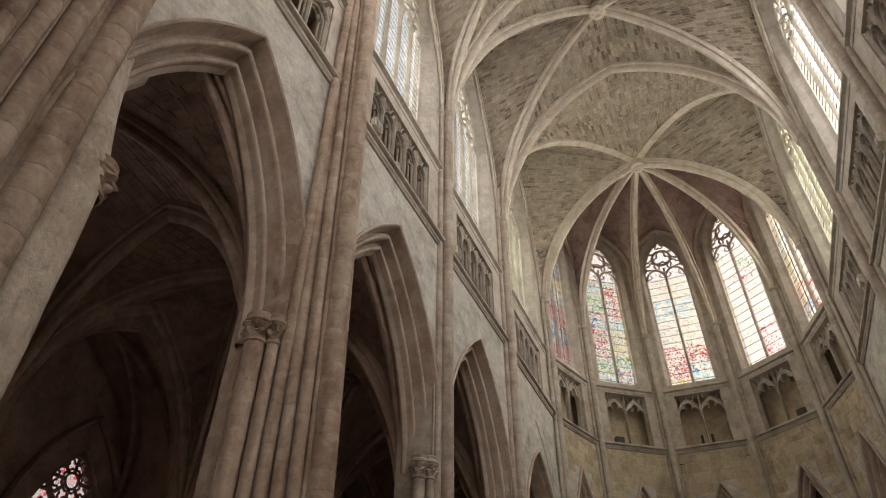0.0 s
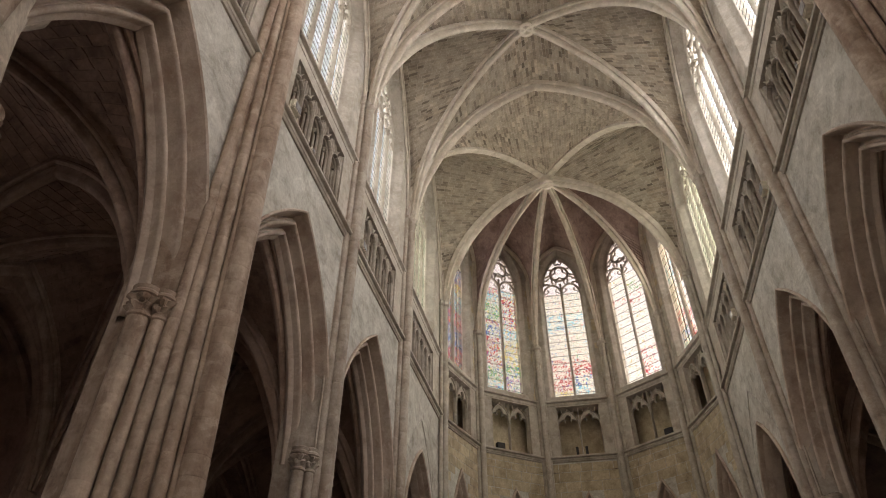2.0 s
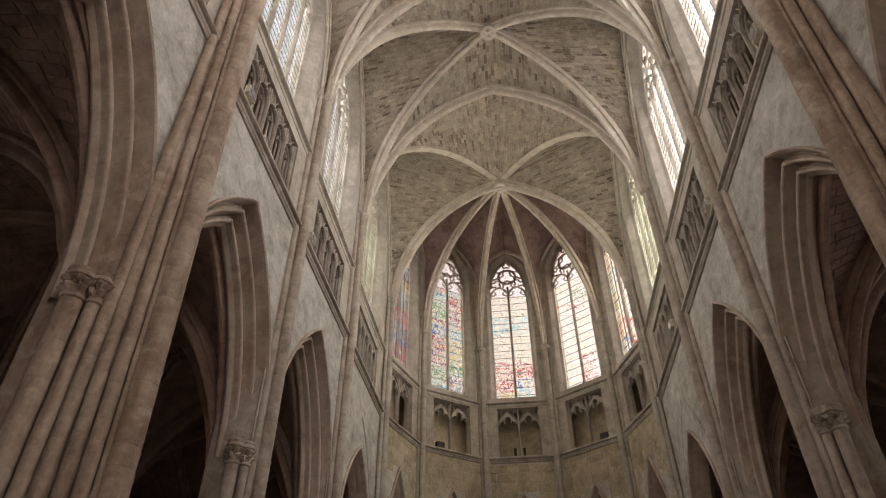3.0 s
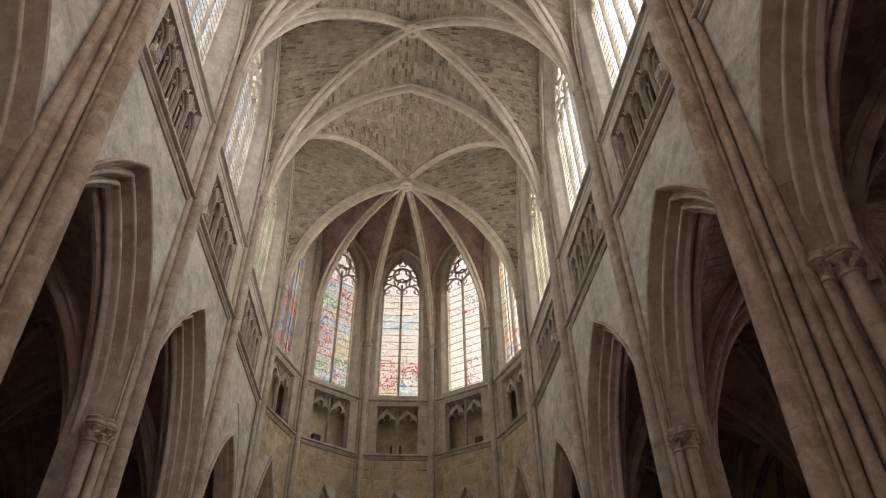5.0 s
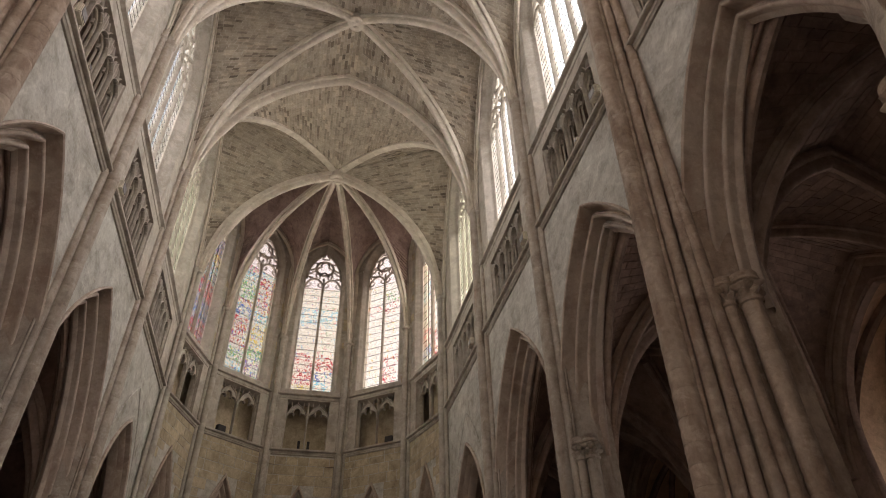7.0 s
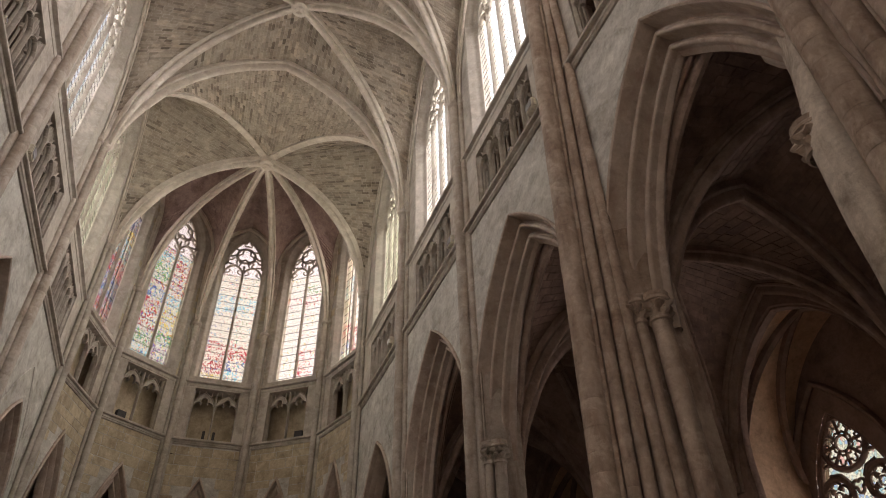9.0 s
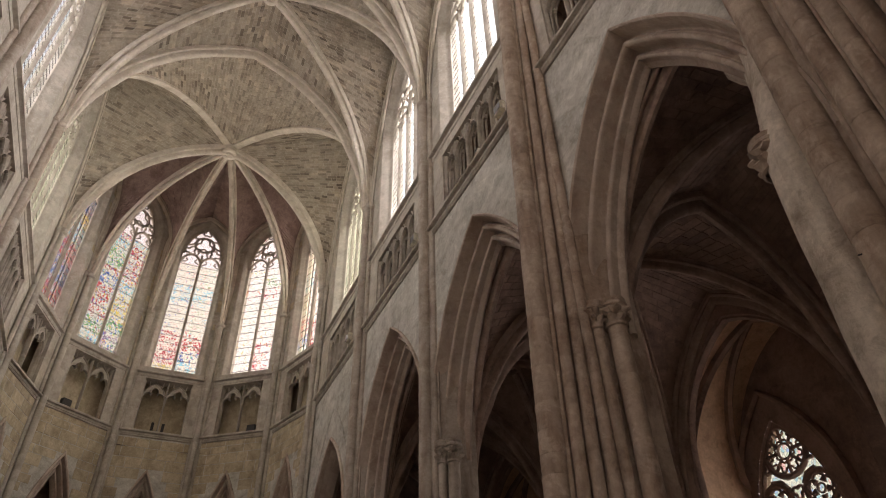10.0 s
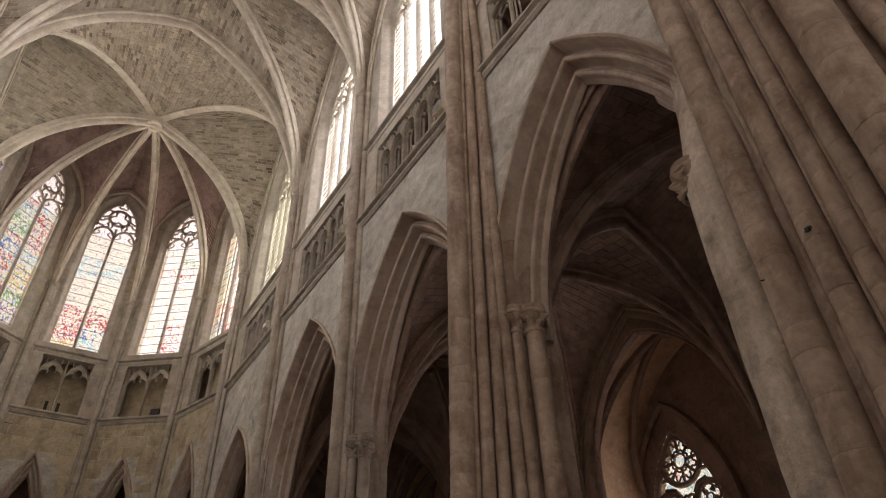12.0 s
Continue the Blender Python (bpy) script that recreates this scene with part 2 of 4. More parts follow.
G_ROSE = stained("wheel_window_glass", [(0, ROSE)], [ROSE, (0.4, 0.2, 0.22), (0.38, 0.36, 0.38), RED, ROSE], 0.75, 0.7, (0.36, 0.37, 0.34), 14.0)
G_ROSE_PALE = stained("dense_wheel_window_glass", [(0, (0.09, 0.125, 0.115))], [(0.07, 0.12, 0.12), (0.15, 0.10, 0.085), (0.13, 0.14, 0.11), (0.07, 0.10, 0.13), (0.10, 0.12, 0.085)], 0.75, 0.7, (0.15, 0.16, 0.125), 11.0)
G_HEAD = stained("pale_tracery_glass", [(0, CREAM)], [CREAM, ROSE, SKYB], 0.45, 0.5, (0.66, 0.62, 0.60))


# ---- building helpers ----
def obj(name, bm, material, smooth=True):
    me = bpy.data.meshes.new(name)
    bmesh.ops.recalc_face_normals(bm, faces=bm.faces)
    bm.to_mesh(me)
    bm.free()
    me.materials.append(material)
    if smooth:
        me.shade_smooth()
        me.set_sharp_from_angle(angle=radians(38))
    return new(name, me)


def raw(name, verts, faces, material):
    me = bpy.data.meshes.new(name)
    me.from_pydata([tuple(v) for v in verts], [], faces)
    me.materials.append(material)
    return new(name, me)


def part(name, bm, material, parent, label="", smooth=True):
    ob = obj(name, bm, material, smooth)
    ob.parent = parent
    return tagged(ob, label)


def thing(name, m, label, category, group="", kind=""):
    ob = new(name)
    ob.empty_display_size = 0.2
    ob.matrix_world = m
    return tagged(ob, label, category, group, kind)


def prism(bm, pts, d0, d1):
    """A plate with outline pts (u, z), from depth d0 to d1, in a wall's frame (u along, d outwards, z up)."""
    a = [bm.verts.new((u, d0, z)) for u, z in pts]
    b = [bm.verts.new((u, d1, z)) for u, z in pts]
    bm.faces.new(a)
    bm.faces.new(b[::-1])
    n = len(pts)
    for i in range(n):
        bm.faces.new((a[i], a[(i + 1) % n], b[(i + 1) % n], b[i]))


def block(bm, u0, u1, d0, d1, z0, z1):
    prism(bm, [(u0, z0), (u1, z0), (u1, z1), (u0, z1)], d0, d1)


def skin(bm, rows, closed=False):
    """Quads between rows of points of equal length."""
    vs = [[bm.verts.new(p) for p in r] for r in rows]
    n = len(vs[0])
    for a, b in zip(vs, vs[1:]):
        for i in range(n if closed else n - 1):
            j = (i + 1) % n
            bm.faces.new((a[i], a[j], b[j], b[i]))
    return vs


def lathe(bm, x, y, prof, n=14, a0=0.0, a1=math.tau, lean=0.0):
    """prof: (radius, z) from bottom to top. lean: how far the axis moves along y for each metre of height."""
    full = a1 - a0 > 6.2
    k = n if full else n + 1
    rows = [[(x + r * math.cos(a0 + (a1 - a0) * i / n), y + lean * z + r * math.sin(a0 + (a1 - a0) * i / n), z) for i in range(k)] for r, z in prof]
    skin(bm, rows, closed=full)


def jointed(r, z0, z1, step, rng):
    """The outline of a slim shaft with fine sunk joints."""
    out, z = [(r, z0)], z0
    while True:
        z += step * rng.uniform(0.75, 1.3)
        if z > z1 - 0.3:
            break
        out += [(r * rng.uniform(0.985, 1.01), z - 0.012), (r * 0.972, z), (r * rng.uniform(0.985, 1.01), z + 0.012)]
    return out + [(r, z1)]


DRUM_MESHES = {}


def drums(parent, u, d, r, z0, z1, rng, material, lean=0.0):
    """The single drums of a thick shaft, each a stone of its own with worn edges."""
    z = z0
    while z < z1 - 0.01:
        h = rng.choice((0.30, 0.37, 0.44, 0.52))
        if z1 - z - h < 0.3:
            h = round(z1 - z, 3)
        key = (r, h, lean, material.name, rng.randrange(2))
        if key not in DRUM_MESHES:
            rr, g = r * rng.uniform(0.99, 1.008), min(0.004, 0.035 * r)
            bm = bmesh.new()
            lathe(bm, 0, 0, [(rr - 1.3 * g, 0), (rr - 0.3 * g, g), (rr, 2 * g), (rr, h - 2 * g), (rr - 0.3 * g, h - g), (rr - 1.3 * g, h)], 14, lean=lean)
            bmesh.ops.recalc_face_normals(bm, faces=bm.faces)
            me = bpy.data.meshes.new("drum")
            bm.to_mesh(me)
            bm.free()
            me.materials.append(material)
            me.shade_smooth()
            me.set_sharp_from_angle(angle=radians(50))
            DRUM_MESHES[key] = me
        ob = new("drum", DRUM_MESHES[key])
        ob.parent = parent
        ob.location = (u + rng.uniform(-0.003, 0.003), d + lean * z + rng.uniform(-0.003, 0.003), z)
        z += h


def roll(ca, cb, r, a0, a1, n=5):
    return [(ca + r * math.cos(radians(a0 + (a1 - a0) * i / n)), cb + r * math.sin(radians(a0 + (a1 - a0) * i / n))) for i in range(n + 1)]


def arch_pts(w, e, zs, n=14, z0=None):
    """Pointed arch: half width w at the springing zs, centres e beyond the middle. (u, z) from left foot to right foot."""
    R = w + e
    top = math.acos(max(-1, min(1, e / R)))
    half = [(-(R * math.cos(top * i / n) - e), zs + R * math.sin(top * i / n)) for i in range(n + 1)]
    pts = half + [(-u, z) for u, z in half[-2::-1]]
    if z0 is not None:
        pts = [(-w, z0)] + pts + [(w, z0)]
    return pts


def apex(w, e, zs):
    return zs + math.sqrt((w + e) ** 2 - e * e)


def solve_e(w, h):
    """How far the centres lie beyond the middle for a half width w and a rise h."""
    return (h * h - w * w) / (2 * w)


def moulding(bm, w, e, zs, prof, z0, n=14):
    """An arch moulding: prof of (dw, d) swept round the pointed arch and down to z0."""
    rows = [[(u, d, z) for u, z in arch_pts(w + dw, e, zs, n, z0)] for dw, d in prof]
    skin(bm, rows)


def wall_with_arch(bm, u0, u1, z0, z1, w, e, zs, d, foot, n=14):
    """The face at depth d of a wall with a pointed opening that starts at foot."""
    pts = arch_pts(w, e, zs, n, foot)
    if foot > z0:
        skin(bm, [[(u0, d, z0), (-w, d, z0), (w, d, z0), (u1, d, z0)], [(u0, d, foot), (-w, d, foot), (w, d, foot), (u1, d, foot)]])
    for s, ue in ((0, u0), (1, u1)):
        col = pts[:n + 2] if s == 0 else pts[n + 1:][::-1]
        rows = [[(u, d, z) for u, z in col] + [(col[-1][0], d, z1)], [(ue, d, z) for u, z in col] + [(ue, d, z1)]]
        skin(bm, rows)


def bar(bm, pts, wd, d0, d1, closed=False):
    """A chamfered stone bar of width wd along the line pts (u, z), between the depths d0 and d1."""
    n = len(pts)
    P = [Vector((u, z)) for u, z in pts]
    rows = []
    for i in range(n):
        a = P[(i - 1) % n] if (closed or i) else P[0]
        b = P[(i + 1) % n] if (closed or i < n - 1) else P[-1]
        t = (b - a).normalized()
        q = Vector((-t.y, t.x)) * wd / 2
        p = P[i]
        m0, m1 = d0 + (d1 - d0) * 0.4, d1 - (d1 - d0) * 0.4
        sec = [(0.35, d0), (1, m0), (1, m1), (0.35, d1), (-0.35, d1), (-1, m1), (-1, m0), (-0.35, d0)]
        rows.append([(p.x + q.x * k, d, p.y + q.y * k) for k, d in sec])
    if closed:
        rows.append(rows[0])
    skin(bm, rows, closed=True)


def ring(cu, cz, r, n=18):
    return [(cu + r * math.cos(math.tau * i / n), cz + r * math.sin(math.tau * i / n)) for i in range(n)]


def foils(cu, cz, r, k, turn=90, n=7):
    """The outline of k lobes round a centre, for trefoils and quatrefoils."""
    out = []
    for j in range(k):
        a = radians(turn + 360 * j / k)
        lu, lz = cu + 0.52 * r * math.cos(a), cz + 0.52 * r * math.sin(a)
        for i in range(n + 1):
            b = a + radians(-115 + 230 * i / n)
            out.append((lu + 0.48 * r * math.cos(b), lz + 0.48 * r * math.sin(b)))
    return out


LEFT, RIGHT = -1, 1
HALF = 6.0                                   # half the width between the two arcade walls


def bay_frame(side, y):
    return pose(side * HALF, y, 0, 0, 0, -90 * side)


PIERS = [1.1, 7.7, 13.65, 19.65, 26.15]
CENTRE = [5.03, 10.83, 16.7, 22.95]
STRING, SILL, CAPS = 13.93, 16.95, 7.0
CHOIR_END = PIERS[4]


# ---- large structure ----
RNG = random.Random(5)


def cove(p, q, via, n=5):
    """A hollow from p to q, pulled towards via."""
    return [tuple((1 - t) ** 2 * a + 2 * t * (1 - t) * c + t * t * b for a, b, c in zip(p, q, via)) for t in (i / n for i in range(n + 1))]


# a thin hood, then stepped orders: a deep reveal, a shallow hollow and a bold roll on each edge
ARCH_PROF = [(0.80, 0.0), (0.80, -0.07), (0.765, -0.10), (0.725, -0.07), (0.715, -0.01), (0.70, 0.06), (0.69, 0.25)]
ARCH_PROF += cove((0.68, 0.28), (0.58, 0.25), (0.64, 0.35), 4) + roll(0.49, 0.25, 0.06, 0, -180, 8) + [(0.435, 0.31), (0.43, 0.48)]
ARCH_PROF += cove((0.42, 0.51), (0.32, 0.48), (0.38, 0.58), 4) + roll(0.235, 0.48, 0.06, 0, -180, 8) + [(0.18, 0.54), (0.17, 0.60), (0.09, 0.66)]
ARCH_PROF += [(0.08, 0.70), (0.12, 0.76), (0.22, 0.82), (0.45, 0.90), (0.80, 0.95)]
ARCH_PROF = [(0.88 * a, b) for a, b in ARCH_PROF]
SMALL_PROF = [(0.45, 0.0), (0.45, -0.06), (0.38, -0.09), (0.34, -0.05), (0.33, 0.16), (0.29, 0.18), (0.27, 0.10), (0.22, 0.08), (0.18, 0.14), (0.17, 0.32), (0.13, 0.34), (0.11, 0.27), (0.05, 0.25), (0.01, 0.32), (0.0, 0.55), (0.12, 0.65), (0.45, 0.80)]
NAMES = {LEFT: "left", RIGHT: "right"}


def u_range(side, yc, ya, yb):
    """Ends of a stretch from ya to yb in the frame of a bay centred at yc."""
    return (ya - yc, yb - yc) if side == LEFT else (yc - yb, yc - ya)


def arcade(name, m, u0, u1, w, e, prof, zs, label):
    W = w + prof[0][0]
    bm = bmesh.new()
    wall_with_arch(bm, u0, u1, 0.0, STRING, W, e, zs, 0.0, 0.0)
    wall_with_arch(bm, u0, u1, 0.0, STRING, W, e, zs, prof[-1][1], 0.0)
    wall = tagged(obj(name, bm, M_PLASTER), label, "wall", kind="structure")
    wall.matrix_world = m
    bm = bmesh.new()
    moulding(bm, w, e, zs, prof, 0.0 if prof is SMALL_PROF else zs + 0.28, 20)
    part("archivolt", bm, M_ARCH, wall, "brown limestone arch with deep rolls and hollows")
    return wall


def ashlar(parent, u0, u1, z0, z1, course, hole=None, d=-0.006):
    """Thin faces of cut stones laid in courses on a wall, as single pieces; hole: a test for places to leave free."""
    z, rng = z0, random.Random(int(100 * (z1 + u1)))
    meshes = {}
    while z < z1 - 0.1:
        h = min(course * rng.choice((0.85, 1.0, 1.15)), z1 - z)
        u = u0
        while u < u1 - 0.05:
            ln = rng.choice((0.55, 0.7, 0.85, 1.0))
            if u1 - u - ln < 0.3:
                ln = u1 - u
            if hole is None or not any(hole(a, b) for a in (u, u + ln / 2, u + ln) for b in (z, z + h)):
                key = (round(ln, 2), round(h, 2))
                if key not in meshes:
                    bm = bmesh.new()
                    g = 0.006
                    lo = [bm.verts.new((a, 0.02, b)) for a, b in ((g, g), (ln - g, g), (ln - g, h - g), (g, h - g))]
                    g = 0.016
                    hi = [bm.verts.new((a, 0.0, b)) for a, b in ((g, g), (ln - g, g), (ln - g, h - g), (g, h - g))]
                    bm.faces.new(hi)
                    for i in range(4):
                        bm.faces.new((lo[i], lo[(i + 1) % 4], hi[(i + 1) % 4], hi[i]))
                    bmesh.ops.recalc_face_normals(bm, faces=bm.faces)
                    me = bpy.data.meshes.new("stone")
                    bm.to_mesh(me)
                    bm.free()
                    me.materials.append(M_ASHLAR)
                    meshes[key] = me
                ob = new("stone", meshes[key])
                ob.parent = parent
                ob.location = (u, d + rng.uniform(-0.006, 0.004), z)
            u += ln
        z += h


def ledge(name, m, u0, u1, prof, label, material):
    """A moulded course along a wall: prof of (d, z) pairs."""
    bm = bmesh.new()
    skin(bm, [[(u, d, z) for d, z in prof] for u in (u0, u1)], closed=True)
    ob = tagged(obj(name, bm, material), label, "string course", kind="structure")
    ob.matrix_world = m
    return ob


STRING_PROF = [(0.02, STRING - 0.25), (-0.05, STRING - 0.24), (-0.08, STRING - 0.20), (-0.06, STRING - 0.17), (-0.09, STRING - 0.15), (-0.10, STRING - 0.07), (-0.17, STRING - 0.06), (-0.20, STRING - 0.04), (-0.205, STRING + 0.02), (-0.18, STRING + 0.05), (0.02, STRING + 0.11)]
SILL_PROF = [(0.02, SILL - 0.24), (-0.02, SILL - 0.23), (-0.03, SILL - 0.20), (-0.03, SILL - 0.09), (-0.07, SILL - 0.07), (-0.14, SILL - 0.05), (-0.15, SILL + 0.01), (-0.08, SILL + 0.06), (0.40, SILL + 0.30), (0.40, SILL - 0.2)]


def triforium(m, u0, u1, hw, lights, back, group, ext=0.0):
    """A recessed screen of small arched lights between the two courses, with the wall passage behind it."""
    z0, z1 = STRING + 0.10, SILL - 0.20
    fine = lights > 2
    t0, t1 = z0 + 0.02, z1 - (0.44 if fine else 0.12)
    th = thing("triforium_screen", m, "carved stone screen of cusped lights before a dark passage", "triforium", group)
    bm = bmesh.new()
    block(bm, u0, -hw, 0.0, 0.45, z0, z1)
    part("side_panel", bm, M_TRIM, th)
    bm = bmesh.new()
    block(bm, hw, u1, 0.0, 0.45, z0, z1)
    part("side_panel", bm, M_TRIM, th)
    bm = bmesh.new()
    prism_pts = [(0.0, t1 + 0.02), (0.0, z1), (0.45, z1), (0.45, t1 - (0.02 if fine else 0.10))]
    skin(bm, [[(u, d, z) for d, z in prism_pts] for u in (-hw, hw)], closed=True)
    part("lintel", bm, M_TRIM, th)
    lw = 2 * hw / lights
    zs = t1 - (0.98 if fine else 0.80) * lw - 0.05
    for k in range(lights + 1):
        bm = bmesh.new()
        u = -hw + k * lw
        bar(bm, [(u, t0), (u, t1)], (0.05 if fine else 0.085) if 0 < k < lights else 0.11, 0.06 if fine else 0.16, 0.20 if fine else 0.38)
        part("mullion", bm, M_TRIM, th)
    for k in range(lights):
        c = -hw + (k + 0.5) * lw
        r = lw / 2 - 0.03
        bm = bmesh.new()
        if fine:
            # pointed head with an inner line that runs down beside the mullions, and curved bars that part to the lintel
            bar(bm, [(c + u, z) for u, z in arch_pts(lw / 2, 0.12 * lw, zs, 7)], 0.045, 0.06, 0.17)
            bar(bm, [(c + u, z) for u, z in arch_pts(lw / 2 - 0.065, 0.12 * lw, zs, 7, t0)], 0.03, 0.17, 0.24)
            bar(bm, [(c + u, z) for u, z in arch_pts(lw / 2 - 0.115, 0.12 * lw, zs, 7, t0)], 0.028, 0.26, 0.33)
            top = apex(lw / 2, 0.12 * lw, zs)
            for s in (-1, 1):
                # ogee tips that part under the lintel, and a small cusp on each side
                bar(bm, [(c + s * 0.10 * lw, top - 0.05), (c + s * 0.03 * lw, top + 0.06), (c + s * 0.05 * lw, top + 0.14), (c + s * 0.20 * lw, t1)], 0.035, 0.07, 0.16)
                bar(bm, [(c + s * 0.36 * lw, zs + 0.34 * lw), (c + s * 0.30 * lw, top + 0.02), (c + s * 0.36 * lw, t1 - 0.06), (c + s * 0.5 * lw, t1)], 0.035, 0.07, 0.16)
                bar(bm, [(c + s * 0.34 * lw, zs + 0.12), (c + s * 0.20 * lw, zs + 0.10), (c + s * 0.17 * lw, zs + 0.22)], 0.03, 0.2, 0.28)
            part("light_head", bm, M_TRIM, th)
            continue
        # cusped head: two side lobes under a taller middle lobe, in a solid pierced slab
        zl, zt = zs + 0.02, zs + 0.60 * r
        line = [(c - r, zs - 0.15)] + [(c - 0.50 * r + 0.48 * r * math.cos(radians(a)), zl + 0.55 * r * math.sin(radians(a))) for a in (175, 145, 115, 85, 55)]
        line += [(c + 0.36 * r * math.cos(radians(a)), zt + 0.48 * r * math.sin(radians(a))) for a in (215, 180, 150, 120, 90, 60, 30, 0, -35)]
        line += [(c + 0.50 * r + 0.48 * r * math.cos(radians(a)), zl + 0.55 * r * math.sin(radians(a))) for a in (125, 95, 65, 35, 5)] + [(c + r, zs - 0.15)]
        roof = [(c + s * r * f, min(t1, zs + g * r)) for s, f, g in ((-1, 1.0, 0.3), (-1, 0.86, 0.62), (-1, 0.7, 0.95), (-1, 0.45, 1.25), (-1, 0.2, 1.42), (1, 0.0, 1.55), (1, 0.2, 1.42), (1, 0.45, 1.25), (1, 0.7, 0.95), (1, 0.86, 0.62), (1, 1.0, 0.3))]
        big = [roof[min(len(roof) - 1, round(q * (len(roof) - 1) / (len(line) - 1)))] for q in range(len(line))]
        for d in (0.19, 0.33):
            skin(bm, [[(u, d, z) for u, z in line], [(u, d, z) for u, z in big]])
        skin(bm, [[(u, d, z) for u, z in line] for d in (0.19, 0.33)])
        skin(bm, [[(u, d, z) for u, z in big] for d in (0.19, 0.33)])
        bmesh.ops.remove_doubles(bm, verts=bm.verts, dist=0.0005)
        bar(bm, line, 0.05, 0.15, 0.24)
        bar(bm, roof, 0.06, 0.13, 0.26)
        for s in (-1, 1):
            bar(bm, [(c + s * 0.55 * r, zs + 1.1 * r), (c + s * 0.60 * r, t1 - 0.12), (c + s * 0.62 * r, t1)], 0.05, 0.18, 0.3)
        bar(bm, [(c, zs + 1.5 * r), (c, t1)], 0.06, 0.17, 0.32)
        part("light_head", bm, M_TRIM, th)
    bm = bmesh.new()
    block(bm, u0 - ext, u1 + ext, 0.45 + back, 0.6 + back, STRING - 0.2, SILL + 0.2)
    block(bm, u0, u1, 0.02, 0.45 + back, STRING - 0.2, STRING + 0.09)
    block(bm, u0 - ext, u1 + ext, 0.47, 0.45 + back, z1 - 0.02, z1 + 0.12)
    part("passage_wall", bm, M_PIER if fine else M_ASHLAR, th, "shadowed wall of the passage behind")
    return th


def window(name, m, w, e, z0, zs, lights, glasses, head_glass, splay, recess, label):
    """A traceried window set back in splayed jambs. glasses: one material for each light."""
    th = thing(name, m, label, "window", kind="structure")
    d = recess
    bm = bmesh.new()
    prof = [(splay, 0.0), (splay * 0.8, 0.03), (splay * 0.72, 0.10), (splay * 0.5, d * 0.45), (splay * 0.45, d * 0.6), (0.10, d - 0.08), (0.06, d - 0.06), (0.0, d), (0.0, d + 0.25), (splay, d + 0.5)]
    moulding(bm, w, e, zs, prof, z0, 16)
    part("jamb", bm, M_CLER, th, "splayed and moulded limestone jamb")
    lw = 2 * w / lights
    zh = zs - (0.67 if lights == 2 else 0.12)    # springing of the single lights
    mull = 0.15 if lights == 2 else 0.13
    r = lw / 2
    le = 0.35 * r
    for k in range(1, lights):
        bm = bmesh.new()
        u = -w + k * lw
        bar(bm, [(u, z0), (u, zh + (0.35 if lights == 2 else 0.9 * r))], mull, d - 0.06, d + 0.16)
        part("mullion", bm, M_TRIM, th)
    top = apex(w, e, zs)
    bm = bmesh.new()
    for k in range(lights):
        c = -w + (k + 0.5) * lw
        head = arch_pts(r, le, zh, 6)
        bar(bm, [(c + u, z) for u, z in head], mull * 0.9, d - 0.03, d + 0.13)
        q = r - 0.10
        # cusps of the trefoil head
        for s in (-1, 1):
            bar(bm, [(c + s * r, zh + 0.02), (c + s * 0.78 * q, zh + 0.10), (c + s * 0.52 * q, zh + 0.24 * q + 0.08), (c + s * 0.45 * q, zh + 0.52 * q), (c + s * 0.66 * q, zh + 0.85 * q)], 0.075, d, d + 0.1)
    if lights == 2:
        rc = 0.49 * w
        cz = zs + 0.80
        bar(bm, ring(0, cz, rc, 24), 0.15, d - 0.03, d + 0.13, True)
        bar(bm, foils(0, cz - 0.02, rc * 0.95, 3, 90), 0.11, d, d + 0.1, True)
        for s in (-1, 1):
            bar(bm, foils(s * 0.63 * w, zs + 0.26, 0.30 * w, 3, 90 + s * 25), 0.11, d, d + 0.12, True)
            bar(bm, [(s * 0.99 * w, zs + 0.62), (s * 0.74 * w, zs + 0.66), (s * 0.48 * w, zs + 0.80)], 0.13, d, d + 0.12)
            bar(bm, [(s * 0.27 * w, zh + 0.72), (s * 0.20 * w, zs + 0.18), (s * 0.30 * w, cz - 0.86 * rc)], 0.10, d, d + 0.12)
            bar(bm, [(s * 0.72 * w, zs + 1.20), (s * 0.40 * w, zs + 1.18), (s * 0.12 * w, cz + rc)], 0.12, d, d + 0.12)
        bar(bm, foils(0, top - 0.33 * w, 0.22 * w, 3, 90), 0.10, d, d + 0.12, True)
        bar(bm, arch_pts(w - 0.03, e, zs, 14), 0.16, d - 0.02, d + 0.12)
        bar(bm, [(0, zh + 0.3), (0, zh + 0.72)], 0.13, d, d + 0.12)
    else:
        for s in (-1, 1):
            bar(bm, [(s * lw + u, z) for u, z in arch_pts(lw, 0.45 * lw, zs, 8)], 0.12, d - 0.03, d + 0.13)
            bar(bm, foils(s * lw, zs + 0.98 * lw, 0.34 * lw, 4, 45), 0.07, d, d + 0.11, True)
        cz = zs + 0.62 * (top - zs)
        rc = 0.33 * w
        bar(bm, ring(0, cz, rc, 22), 0.12, d - 0.03, d + 0.13, True)
        bar(bm, foils(0, cz, rc * 0.92, 4, 0), 0.09, d, d + 0.1, True)
        bar(bm, foils(0, top - 0.36 * w, 0.17 * w, 3, 90), 0.09, d, d + 0.1, True)
        bar(bm, foils(0, zs + 1.12, 0.26, 3, 270), 0.10, d, d + 0.1, True)
        bar(bm, arch_pts(w - 0.04, e, zs, 14), 0.12, d - 0.02, d + 0.12)
